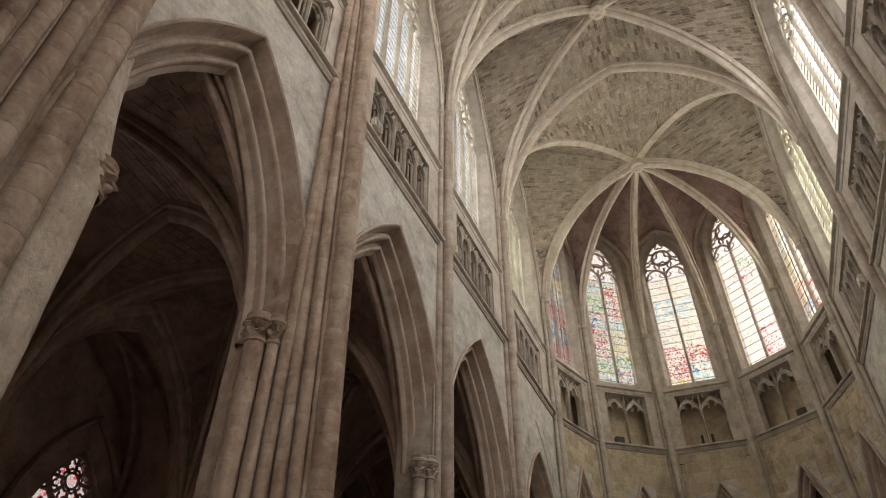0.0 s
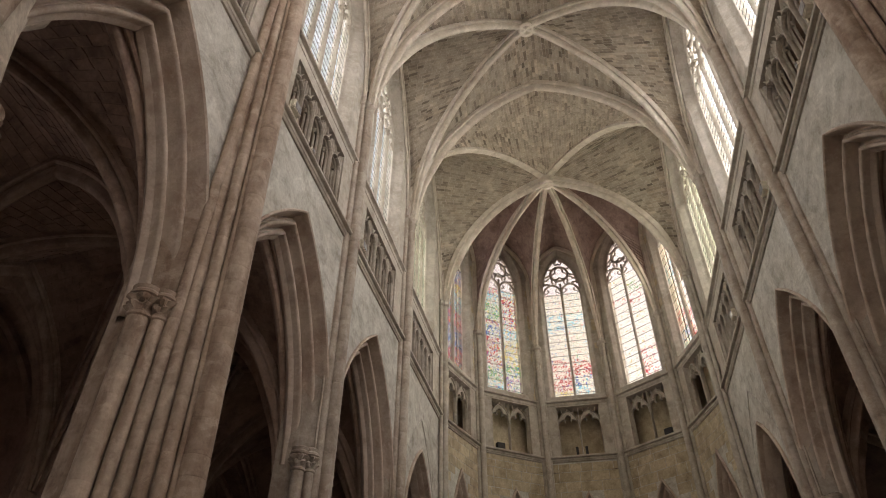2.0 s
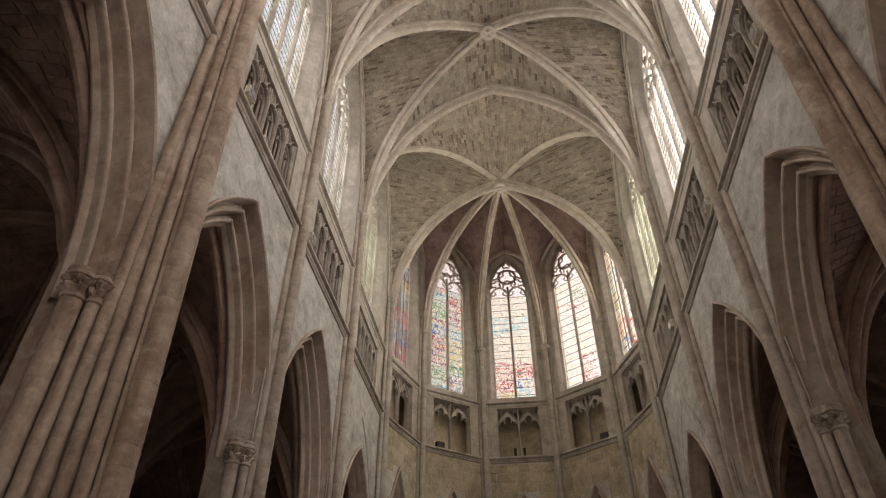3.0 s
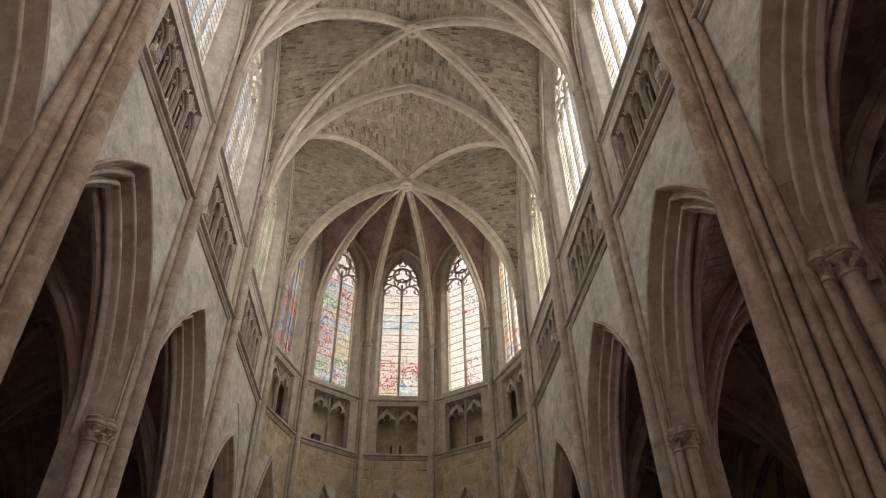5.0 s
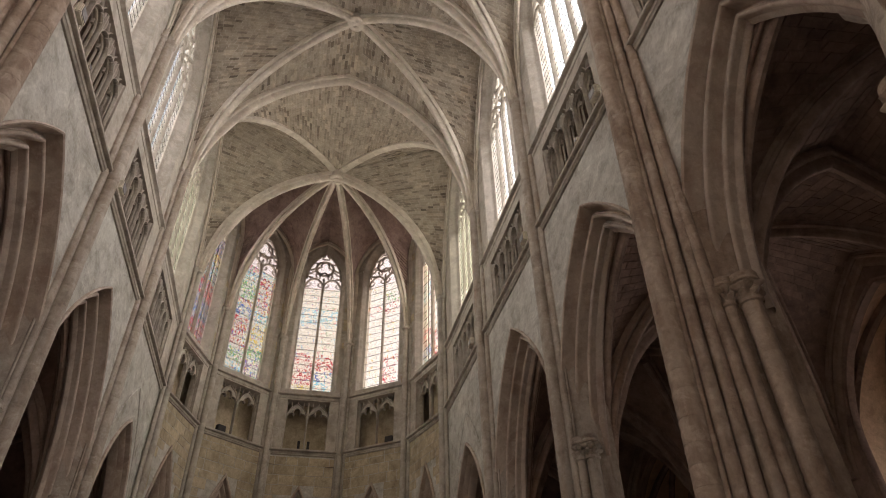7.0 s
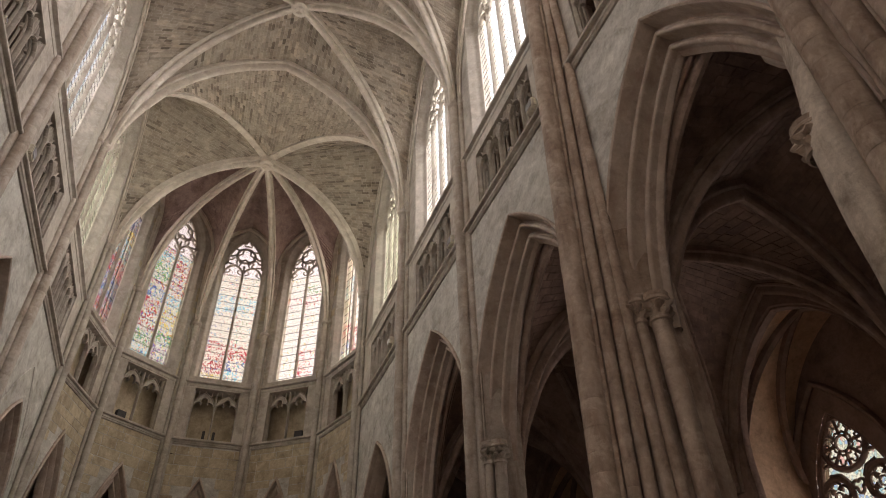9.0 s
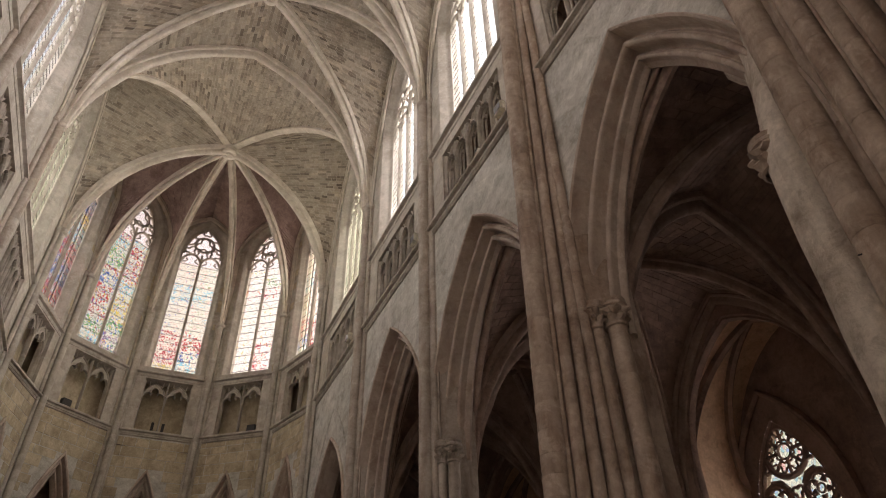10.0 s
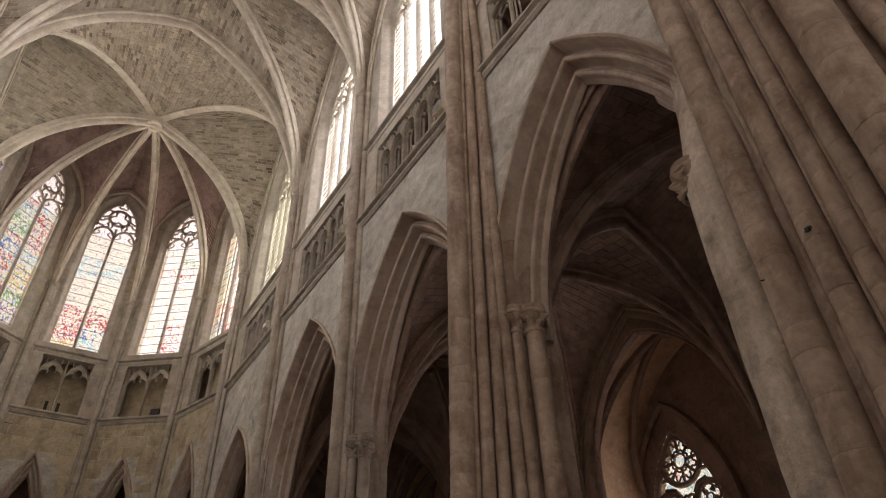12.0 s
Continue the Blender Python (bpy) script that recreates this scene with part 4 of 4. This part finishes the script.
for side in (LEFT, RIGHT):
    far = 1 if side == LEFT else -1
    core = [(-1.7, 0.9), (-1.7, 0.0), (-1.2, 0.12), (-0.62, -0.22), (0, -0.66), (0.30, -0.52), (0.62, -0.34), (0.95, -0.18), (1.3, -0.05), (1.84, -0.03), (1.95, 0.2), (1.9, 0.9)]
    ph = pier(side, PIERS[0], [(far * u, d, r) for u, d, r in [(0, -0.75, 0.24), (0.24, -0.60, 0.035), (0.41, -0.52, 0.12), (0.56, -0.44, 0.03), (0.70, -0.38, 0.12), (0.86, -0.30, 0.03), (1.06, -0.22, 0.15), (1.28, -0.10, 0.04), (1.62, -0.05, 0.21),
              (-0.41, -0.52, 0.12), (-0.70, -0.38, 0.12), (-1.06, -0.22, 0.15), (-1.55, -0.05, 0.2)]], [],
              [(far * u, d) for u, d in core], "massive clustered limestone pier with many round shafts", SPRING, "large piers")
    bm = bmesh.new()
    # the plaster runs up into the arch and buries the foot of its mouldings
    lo = [(1.86, 0.3), (1.86, -0.03), (1.92, -0.09), (2.02, -0.135), (2.14, -0.145), (2.25, -0.125), (2.33, -0.07), (2.36, 0.02), (2.36, 0.3), (2.34, 0.62), (1.9, 0.9)]
    aw, ae = ARCADE[0][:2]
    rows = []
    for z in [0.6 * i for i in range(12)] + [CAPS + 0.2 * i for i in range(1, 18)]:
        q = max(0.0, min(1.0, (z - CAPS) / 3.0))
        out = aw + ae - math.sqrt((aw + ae) ** 2 - max(0.0, z - CAPS) ** 2)
        row = []
        for u, d in lo:
            k = (u - 1.86) / 0.5
            uu = 1.86 + k * (0.5 + out - 0.38 * q)
            wob = 0.018 * math.sin(5.1 * z + 9 * u) * (1 - q)
            row.append((far * (uu + wob * k), d + wob + (0.95 * k + 0.25) * q ** 1.5 if d < 0.2 else d + (0.95 * k + 0.25) * q ** 1.5, z))
        rows.append(row)
    skin(bm, rows, closed=True)
    part("edge_strip", bm, M_ROUGH, ph, "roughly plastered pale edge of the pier")
    bm = bmesh.new()
    capital(bm, far * 2.26, 0.14, 0.2, 7.2 if side == LEFT else 7.5, random.Random(3))
    part("capital_fragment", bm, M_PIER, ph, "broken leafy capital left on the edge of the pier")
    pier(side, PIERS[1], both([(0, -0.90, 0.20), (0.155, -0.76, 0.045), (0.25, -0.64, 0.10), (0.34, -0.44, 0.10), (0.39, -0.28, 0.04), (0.44, -0.10, 0.10)]),
         [(far * u, d, r) for u, d, r in ((-0.56, 0.08, 0.10) if side == LEFT else (-0.53, 0.06, 0.09), (-0.70, 0.32, 0.16) if side == LEFT else (-0.68, 0.34, 0.16), (0.50, 0.06, 0.09), (0.68, 0.30, 0.16))],
         [(-0.56, 0.95), (-0.60, 0.55), (-0.50, 0.26), (-0.45, -0.02), (-0.34, -0.10), (-0.22, -0.48), (0, -0.70), (0.22, -0.48), (0.34, -0.10), (0.45, -0.02), (0.50, 0.26), (0.60, 0.55), (0.56, 0.95)], "broad clustered limestone pier with leafy capitals", SPRING, "large piers", None, 0.028, 0.24 if side == LEFT else 0.36)
    for y in PIERS[2:4]:
        pier(side, y, both([(0, -0.20, 0.17), (0.155, -0.09, 0.03), (0.235, -0.04, 0.085), (0.33, 0.02, 0.03)]), both([(0.43, 0.03, 0.10), (0.58, 0.24, 0.14)]),
             [(-0.46, 0.9), (-0.48, 0.45), (-0.3, 0.02), (0, -0.1), (0.3, 0.02), (0.48, 0.45), (0.46, 0.9)], "slim clustered limestone pier with leafy capitals", SPRING, "slim piers", M_SLIM, 0.0, 0.12 if side == LEFT else 0.2)
for i, (c, s) in enumerate(corners):
    th = thing("wall_shaft", pose(c * HALF, y4 + s * HALF, 0, 0, 0, 36 * i - 90), "cluster of three slim limestone shafts in a corner", "wall shaft", "apse shafts")
    top = SPRING if i in (0, 5) else AP_SPRING
    for u, d, r in both([(0, -0.24, 0.15), (0.19, -0.10, 0.09)]):
        bm = bmesh.new()
        rng = random.Random(i)
        lathe(bm, u, d, jointed(r, 0.0, top - 0.1, 0.6, rng) + [(r * 1.2, top - 0.08), (r * 1.55, top - 0.02), (r * 1.55, top + 0.06), (r * 1.2, top + 0.10), (r, top + 0.25), (0.02, top + 0.27)], 12)
        part("shaft", bm, M_TRIM, th)

# ---- the rest of the church behind, below and beside ----
BACK = -30.0
bm = bmesh.new()
block(bm, -20, 20, BACK, 36, -0.3, 0.0)
tagged(obj("floor", bm, M_FLOOR, False), "worn pale stone floor", "floor", kind="structure")


AISLE_IN, AISLE_OUT, CHAPEL = 6.92, 13.5, 15.9
A_SPRING, A_TOP = 7.0, 11.9


def aisle_vault(name, side, ya, yb, stones):
    xi, xo = side * AISLE_IN, side * AISLE_OUT
    b = ((xi + xo) / 2, (ya + yb) / 2, A_TOP + 0.25)
    web = Web()
    feet = [(x, y, A_SPRING) for x in (xi, xo) for y in (ya, yb)]
    for f in feet:
        dg = arc(f, b)[0]
        web.patch(dg, arc(f, (b[0], f[1], A_TOP))[0], stones, 0.26, 0.5)
        web.patch(dg, arc(f, (f[0], b[1], A_TOP))[0], stones, 0.26, 0.5)
    vault = web.make(name, "ribbed side aisle vault with shade in its stone colour", M_AISLE_SHADE, M_AISLE_SHADE)
    for f in feet:
        rib(vault, f, b, 0.85, M_AISLERIB_SHADE)
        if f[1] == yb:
            rib(vault, f, (b[0], yb, A_TOP), 1.1, M_AISLERIB_SHADE)
        rib(vault, f, (f[0], b[1], A_TOP), 0.9, M_AISLERIB_SHADE)
    boss(vault, b, 0.28, M_AISLE_SHADE)
    return vault


def rose_window(name, side, y, label, power):
    m = pose(side * CHAPEL, y, 0.4 if side == RIGHT else 0.0, 0, 0, -90 * side)
    th = thing(name, m, label, "window", kind="structure")
    w, zs = 1.3, 5.7
    e = solve_e(w, 2.9)
    top = apex(w, e, zs)
    bm = bmesh.new()
    wall_with_arch(bm, -4.6, 4.6, -0.5, 12.6, w, e, zs, 0.0, 2.0)
    # dark stone colour holds the gloom round the wheel window
    part("window_wall", bm, M_AISLE_SHADE, th)
    bm = bmesh.new()
    moulding(bm, w, e, zs, [(0.0, 0.0), (-0.04, 0.08), (-0.1, 0.1), (-0.1, 0.35)], 2.0, 12)
    part("jamb", bm, M_AISLE_SHADE, th)
    bm = bmesh.new()
    cz, r = 7.72, 0.68
    bar(bm, ring(0, cz, r, 24), 0.17, 0.08, 0.26, True)
    bar(bm, ring(0, cz, 0.21, 16), 0.07, 0.12, 0.22, True)
    for k in range(8):
        a = math.tau * k / 8
        bar(bm, [(0.21 * math.cos(a), cz + 0.21 * math.sin(a)), (r * math.cos(a), cz + r * math.sin(a))], 0.10, 0.12, 0.22)
        bar(bm, foils(0.41 * math.cos(a + 0.39), cz + 0.41 * math.sin(a + 0.39), 0.165, 3, math.degrees(a + 0.39)), 0.06, 0.13, 0.2, True)
    for s in (-1, 1):
        bar(bm, ring(s * 0.70, 6.5, 0.46, 18), 0.16, 0.1, 0.24, True)
        bar(bm, foils(s * 0.70, 6.5, 0.38, 5, 90), 0.085, 0.12, 0.22, True)
        bar(bm, ring(s * 0.70, 6.5, 0.12, 10), 0.05, 0.12, 0.22, True)
        bar(bm, [(s * 0.04, 2.0), (s * 0.04, 5.9)], 0.12, 0.1, 0.24)
        bar(bm, [(s * 0.66 + u, z) for u, z in arch_pts(0.64, 0.4, 5.2, 6)], 0.16, 0.1, 0.24)
        bar(bm, foils(s * 0.70, 7.42, 0.15, 3, 90), 0.10, 0.12, 0.22, True)
        bar(bm, [(s * 1.2, 6.6), (s * 0.98, 7.2), (s * 0.66, 7.85), (s * 0.3, 8.35)], 0.14, 0.1, 0.24)
        bar(bm, [(s * 0.25, 6.75), (s * 0.42, 6.98), (s * 0.72, 7.05)], 0.12, 0.1, 0.24)
    bar(bm, foils(0, 6.6, 0.19, 3, 270), 0.09, 0.12, 0.22, True)
    bar(bm, arch_pts(w - 0.05, e, zs, 12, 2.0), 0.16, 0.08, 0.26)
    rb = bmesh.new()
    bar(rb, arch_pts(1.85, solve_e(1.85, 3.75), zs, 12, 2.0), 0.2, -0.22, 0.02)
    part("wall_rib", rb, M_AISLE_SHADE, th, "brown shade-toned stone rib on the chapel wall")
    part("tracery", bm, M_AISLE_SHADE, th, "stone tracery with a wheel of eight petals above smaller wheels")
    bm = bmesh.new()
    bm.faces.new([bm.verts.new((u, 0.18, z)) for u, z in arch_pts(w, e, zs, 12, 2.0)])
    p = part("pane", bm, G_ROSE_PALE if side == RIGHT else G_ROSE, th, smooth=False)
    p.visible_shadow = False
    lamp("window_daylight", power, m @ pose(0, 1.0, 5.6, -90, 0, 0), 3.2, 6.5, (1, 0.97, 0.9))
    return th


for side in (LEFT, RIGHT):
    tag = NAMES[side]
    edges = [-3.8] + PIERS
    for i in range(5):
        aisle_vault(f"ceiling_aisle_{tag}_{i + 1}", side, edges[i], edges[i + 1], i in (1, 2))
    # the aisle's outer wall, with an open arch into each chapel
    for i in range(5):
        yc = (edges[i] + edges[i + 1]) / 2
        m = pose(side * AISLE_OUT, yc, 0, 0, 0, -90 * side)
        hw = (edges[i + 1] - edges[i]) / 2
        bm = bmesh.new()
        wall_with_arch(bm, -hw, hw, 0.0, 13.0, 2.5, 1.2, 7.6, 0.0, 0.0)
        wall = tagged(obj(f"wall_aisle_{tag}_{i + 1}", bm, M_AISLE_SHADE), "shade-toned stone aisle wall with an arch to a chapel", "wall", kind="structure")
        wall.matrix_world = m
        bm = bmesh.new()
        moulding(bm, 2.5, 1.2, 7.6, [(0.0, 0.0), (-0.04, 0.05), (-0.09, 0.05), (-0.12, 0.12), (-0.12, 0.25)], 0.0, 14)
        part("archivolt", bm, M_AISLE_SHADE, wall)
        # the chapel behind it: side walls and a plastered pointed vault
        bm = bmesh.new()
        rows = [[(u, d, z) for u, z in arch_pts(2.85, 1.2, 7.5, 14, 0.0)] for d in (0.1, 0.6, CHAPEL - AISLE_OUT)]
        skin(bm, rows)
        # left vaults get the darker colour in place of ochre, as painted shade
        part("chapel_vault", bm, M_OCHRE if side == RIGHT else M_AISLE_SHADE, wall, "ochre plastered chapel vault" if side == RIGHT else "plastered chapel vault with shade in its dark colour")
        bm = bmesh.new()
        line = arch_pts(2.80, 1.2, 7.5, 12)
        for s in (0, 1):
            rows = []
            for q, (u, z) in enumerate(line):
                dd = 0.2 + 2.0 * (q / 24 if s else 1 - q / 24)
                rows.append([(u * f, dd + g, z - 0.02 - h2) for f, g, h2 in ((1.0, -0.1, -0.1), (0.96, -0.1, 0.08), (0.93, 0.0, 0.14), (0.96, 0.1, 0.08), (1.0, 0.1, -0.1))])
            skin(bm, rows, closed=True)
        part("chapel_rib", bm, M_AISLE_SHADE, wall, "brown shade-toned stone chapel rib")
        if i == 2:
            rose_window(f"window_chapel_{tag}", side, yc + 1.45, "chapel window with wheel tracery and pale stained glass", 520.0 if side == RIGHT else 50.0)
        elif i == 1 and side == LEFT:
            # unseen window and lamp added to brighten the left aisle vault
            rose_window("window_chapel_left_added", side, yc, "unseen added chapel window that lights the left aisle", 260.0)
        else:
            bm = bmesh.new()
            block(bm, -hw, hw, CHAPEL - AISLE_OUT, CHAPEL - AISLE_OUT + 0.3, 0.0, 13.0)
            part("chapel_end_wall", bm, M_AISLE_SHADE, wall)

# plain unseen walls, vault and window openings added to close the church behind
for side in (LEFT, RIGHT):
    m = pose(side * HALF, 0, 0, 0, 0, -90 * side)
    for k, yc in enumerate((-6.0, -14.0, -22.0)):
        m = bay_frame(side, yc)
        u0, u1 = u_range(side, yc, yc - 4.0, yc + 4.0)
        if k == 0:
            u0, u1 = u_range(side, yc, yc - 4.0, 0.9)
        bm = bmesh.new()
        wall_with_arch(bm, u0, u1, 0.0, VAULT_TOP, 1.6, 3.0, 21.0, 0.0, 15.0)
        ob = tagged(obj(f"wall_{NAMES[side]}_nave_{k + 1}", bm, M_PLASTER), "plain pale unseen wall added to close the nave", "wall", kind="structure")
        ob.matrix_world = m
        # added fill lamp in an unseen opening
        lamp("window_daylight", NAVE_FILL[side], m @ pose(0, 0.5, 19.0, -90, 0, 0), 3.6, 9.0, (1, 0.97, 0.9))
bm = bmesh.new()
wall_with_arch(bm, -HALF, HALF, 0.0, VAULT_TOP, 3.0, 3.0, 18.0, 0.0, 9.0)
ob = tagged(obj("wall_west", bm, M_PLASTER), "plain pale unseen end wall added to close the nave", "wall", kind="structure")
ob.matrix_world = pose(0, -26.0, 0, 0, 0, 180)
# one more added fill lamp, in the unseen end wall
lamp("window_daylight", 300.0, ob.matrix_world @ pose(0, 0.5, 15.0, -90, 0, 0), 6.5, 13.0, (1, 0.97, 0.9))
bm = bmesh.new()
skin(bm, [[(u, y, z) for u, z in arch_pts(HALF, 2.8, SPRING, 12)] for y in (-26.0, PIERS[0])])
tagged(obj("ceiling_nave", bm, M_WEB), "pale stone unseen vault added to close the nave", "vault", kind="structure")
# unseen outer shell over the aisles, added to keep sky light out
bm = bmesh.new()
for s in (-1, 1):
    block(bm, s * 6.9, s * 16.0, -26, 36, 13.1, 13.3)
    block(bm, s * 7.2, s * 16.0, -4.2, -3.9, 0.0, 13.1)
    block(bm, s * 8.0, s * 16.0, 26.6, 26.9, 0.0, 13.1)
tagged(obj("aisle_roof", bm, M_AISLE_SHADE, False), "unseen shade-toned roof slab that closes the side aisles", "roof", kind="structure")
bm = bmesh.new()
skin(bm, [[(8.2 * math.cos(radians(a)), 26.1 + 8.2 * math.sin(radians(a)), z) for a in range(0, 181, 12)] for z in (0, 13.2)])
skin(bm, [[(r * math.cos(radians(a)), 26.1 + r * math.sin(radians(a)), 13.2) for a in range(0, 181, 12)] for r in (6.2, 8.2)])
tagged(obj("wall_ambulatory", bm, M_AISLE_SHADE), "shade-toned curved wall behind the apse arches", "wall", kind="structure")


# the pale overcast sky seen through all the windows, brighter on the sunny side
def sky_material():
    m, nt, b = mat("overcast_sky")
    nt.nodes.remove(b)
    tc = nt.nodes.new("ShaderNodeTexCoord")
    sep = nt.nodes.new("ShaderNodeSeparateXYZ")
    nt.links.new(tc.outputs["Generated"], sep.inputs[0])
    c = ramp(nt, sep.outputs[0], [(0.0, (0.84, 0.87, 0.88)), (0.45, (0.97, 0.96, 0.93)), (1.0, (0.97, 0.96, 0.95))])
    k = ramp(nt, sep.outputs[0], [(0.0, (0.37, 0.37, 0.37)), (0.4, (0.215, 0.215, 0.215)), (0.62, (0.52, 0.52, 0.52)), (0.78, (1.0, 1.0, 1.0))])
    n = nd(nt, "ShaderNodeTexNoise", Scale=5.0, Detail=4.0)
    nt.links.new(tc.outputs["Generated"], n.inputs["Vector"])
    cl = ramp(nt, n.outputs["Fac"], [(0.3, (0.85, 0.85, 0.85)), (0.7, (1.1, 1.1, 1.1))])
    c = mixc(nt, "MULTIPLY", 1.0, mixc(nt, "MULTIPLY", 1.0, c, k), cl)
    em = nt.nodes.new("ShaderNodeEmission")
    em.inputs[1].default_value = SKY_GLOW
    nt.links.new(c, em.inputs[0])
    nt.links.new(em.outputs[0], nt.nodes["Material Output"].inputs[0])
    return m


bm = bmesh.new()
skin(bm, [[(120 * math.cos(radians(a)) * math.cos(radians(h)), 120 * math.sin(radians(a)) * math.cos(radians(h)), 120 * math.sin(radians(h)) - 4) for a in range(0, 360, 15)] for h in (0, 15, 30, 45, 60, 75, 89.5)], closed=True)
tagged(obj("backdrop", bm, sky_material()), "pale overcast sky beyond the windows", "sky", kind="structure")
bm = bmesh.new()
block(bm, -125, 125, -125, 125, -5.0, -4.5)
tagged(obj("ground", bm, M_FLOOR, False), "flat ground outside the church", "ground", kind="structure")


# ---- single stones of the apse walls ----
def free_of_arch(w, e, zs):
    def hole(u, z):
        if z <= zs:
            return abs(u) < w + 0.02
        dz = z - zs
        return (w + e + 0.02) ** 2 > dz * dz and abs(u) < math.sqrt((w + e + 0.02) ** 2 - dz * dz) - e
    return hole


for wall, u0, u1, z0, z1, course, (w, e, zs) in ASHLAR_JOBS:
    ashlar(wall, u0, u1, z0, z1, course, free_of_arch(w, e, zs))


# ---- small things ----
def floodlight(side, y, z, big=True):
    """A square projector on a bracket that stands on the string course and faces into the choir."""
    k = 1.2 if big else 0.5
    th = thing("floodlight", pose(side * (HALF - 0.10), y, STRING + 0.03, 0, 0, -90 * side), "pale square floodlight on a bracket before the triforium", "floodlight", "triforium floodlights")
    zc = z - STRING
    bm = bmesh.new()
    prism(bm, [(-0.16 * k, zc - 0.13 * k), (0.16 * k, zc - 0.13 * k), (0.16 * k, zc + 0.13 * k), (-0.16 * k, zc + 0.13 * k)], -0.10 * k, 0.04)
    bmesh.ops.bevel(bm, geom=bm.edges[:], offset=0.018 * k, segments=2, affect="EDGES")
    part("housing", bm, M_LAMPBOX, th)
    bm = bmesh.new()
    block(bm, -0.12 * k, 0.12 * k, -0.112 * k, -0.098 * k, zc - 0.09 * k, zc + 0.09 * k)
    part("lens", bm, M_LENS, th, "grey glass lens", False)
    bm = bmesh.new()
    for s in (-1, 1):
        block(bm, s * 0.19 * k - 0.012, s * 0.19 * k + 0.012, -0.03, 0.0, 0.0, zc + 0.02)
    block(bm, -0.2 * k, 0.2 * k, -0.05, 0.02, -0.005, 0.015)
    part("bracket", bm, M_LAMPBOX, th, "", False)
    return th


M_LENS = plain("grey_lens", (0.30, 0.30, 0.30), 0.2)
for side, y, z in ((LEFT, 9.14, 14.3), (LEFT, 14.55, 14.25), (RIGHT, 8.94, 14.36), (RIGHT, 14.57, 14.33), (RIGHT, 21.16, 14.4)):
    floodlight(side, y, z)
for side, y in ((LEFT, 10.4), (RIGHT, 10.28)):
    floodlight(side, y, STRING + 0.22, False)


def loudspeaker(x, y, w, h, turn):
    th = thing("loudspeaker", pose(x, y, STRING + 0.09, 0, 0, turn), "small black loudspeaker standing in the triforium", "loudspeaker", "triforium loudspeakers")
    bm = bmesh.new()
    prism(bm, [(-w / 2, 0), (w / 2, 0), (w / 2, h), (-w / 2, h)], -0.12, 0.12)
    bmesh.ops.bevel(bm, geom=bm.edges[:], offset=0.012, segments=2, affect="EDGES")
    part("cabinet", bm, M_BLACK, th)
    bm = bmesh.new()
    block(bm, -w / 2 + 0.025, w / 2 - 0.025, -0.126, -0.118, 0.03, h - 0.03)
    part("grille", bm, M_IRON, th, "dark metal grille", False)


M_BLACK = plain("black_plastic", (0.02, 0.018, 0.017), 0.5)
loudspeaker(-0.27, AP_CORNERS[2][1] + 0.32, 0.13, 0.52, 0)
loudspeaker(0.20, AP_CORNERS[2][1] + 0.32, 0.13, 0.52, 0)
loudspeaker(-3.95, 30.75, 0.42, 0.36, 36)
loudspeaker(4.1, 30.75, 0.42, 0.40, -36)


def iron_hook(y, z, depth):
    th = thing("iron_hook", pose(HALF - depth, y, z, 0, 0, -90), "small rusty iron hook fixed in the pier", "hook", "pier hooks")
    bm = bmesh.new()
    rows = []
    for q in range(9):
        a = radians(200 * q / 8)
        c = Vector((0.05 * math.sin(a) + 0.03 * q / 8, -0.02 - 0.012 * q, 0.05 * math.cos(a)))
        rows.append([c + Vector((0.009 * math.cos(t), 0, 0.009 * math.sin(t))) for t in (0, 1.57, 3.14, 4.71)])
    skin(bm, rows, closed=True)
    part("hook", bm, M_IRON, th)
    bm = bmesh.new()
    block(bm, -0.02, 0.02, -0.02, 0.04, 0.02, 0.06)
    part("staple", bm, M_IRON, th)


iron_hook(2.86, 5.42, 0.13)
iron_hook(2.16, 5.48, 0.38)
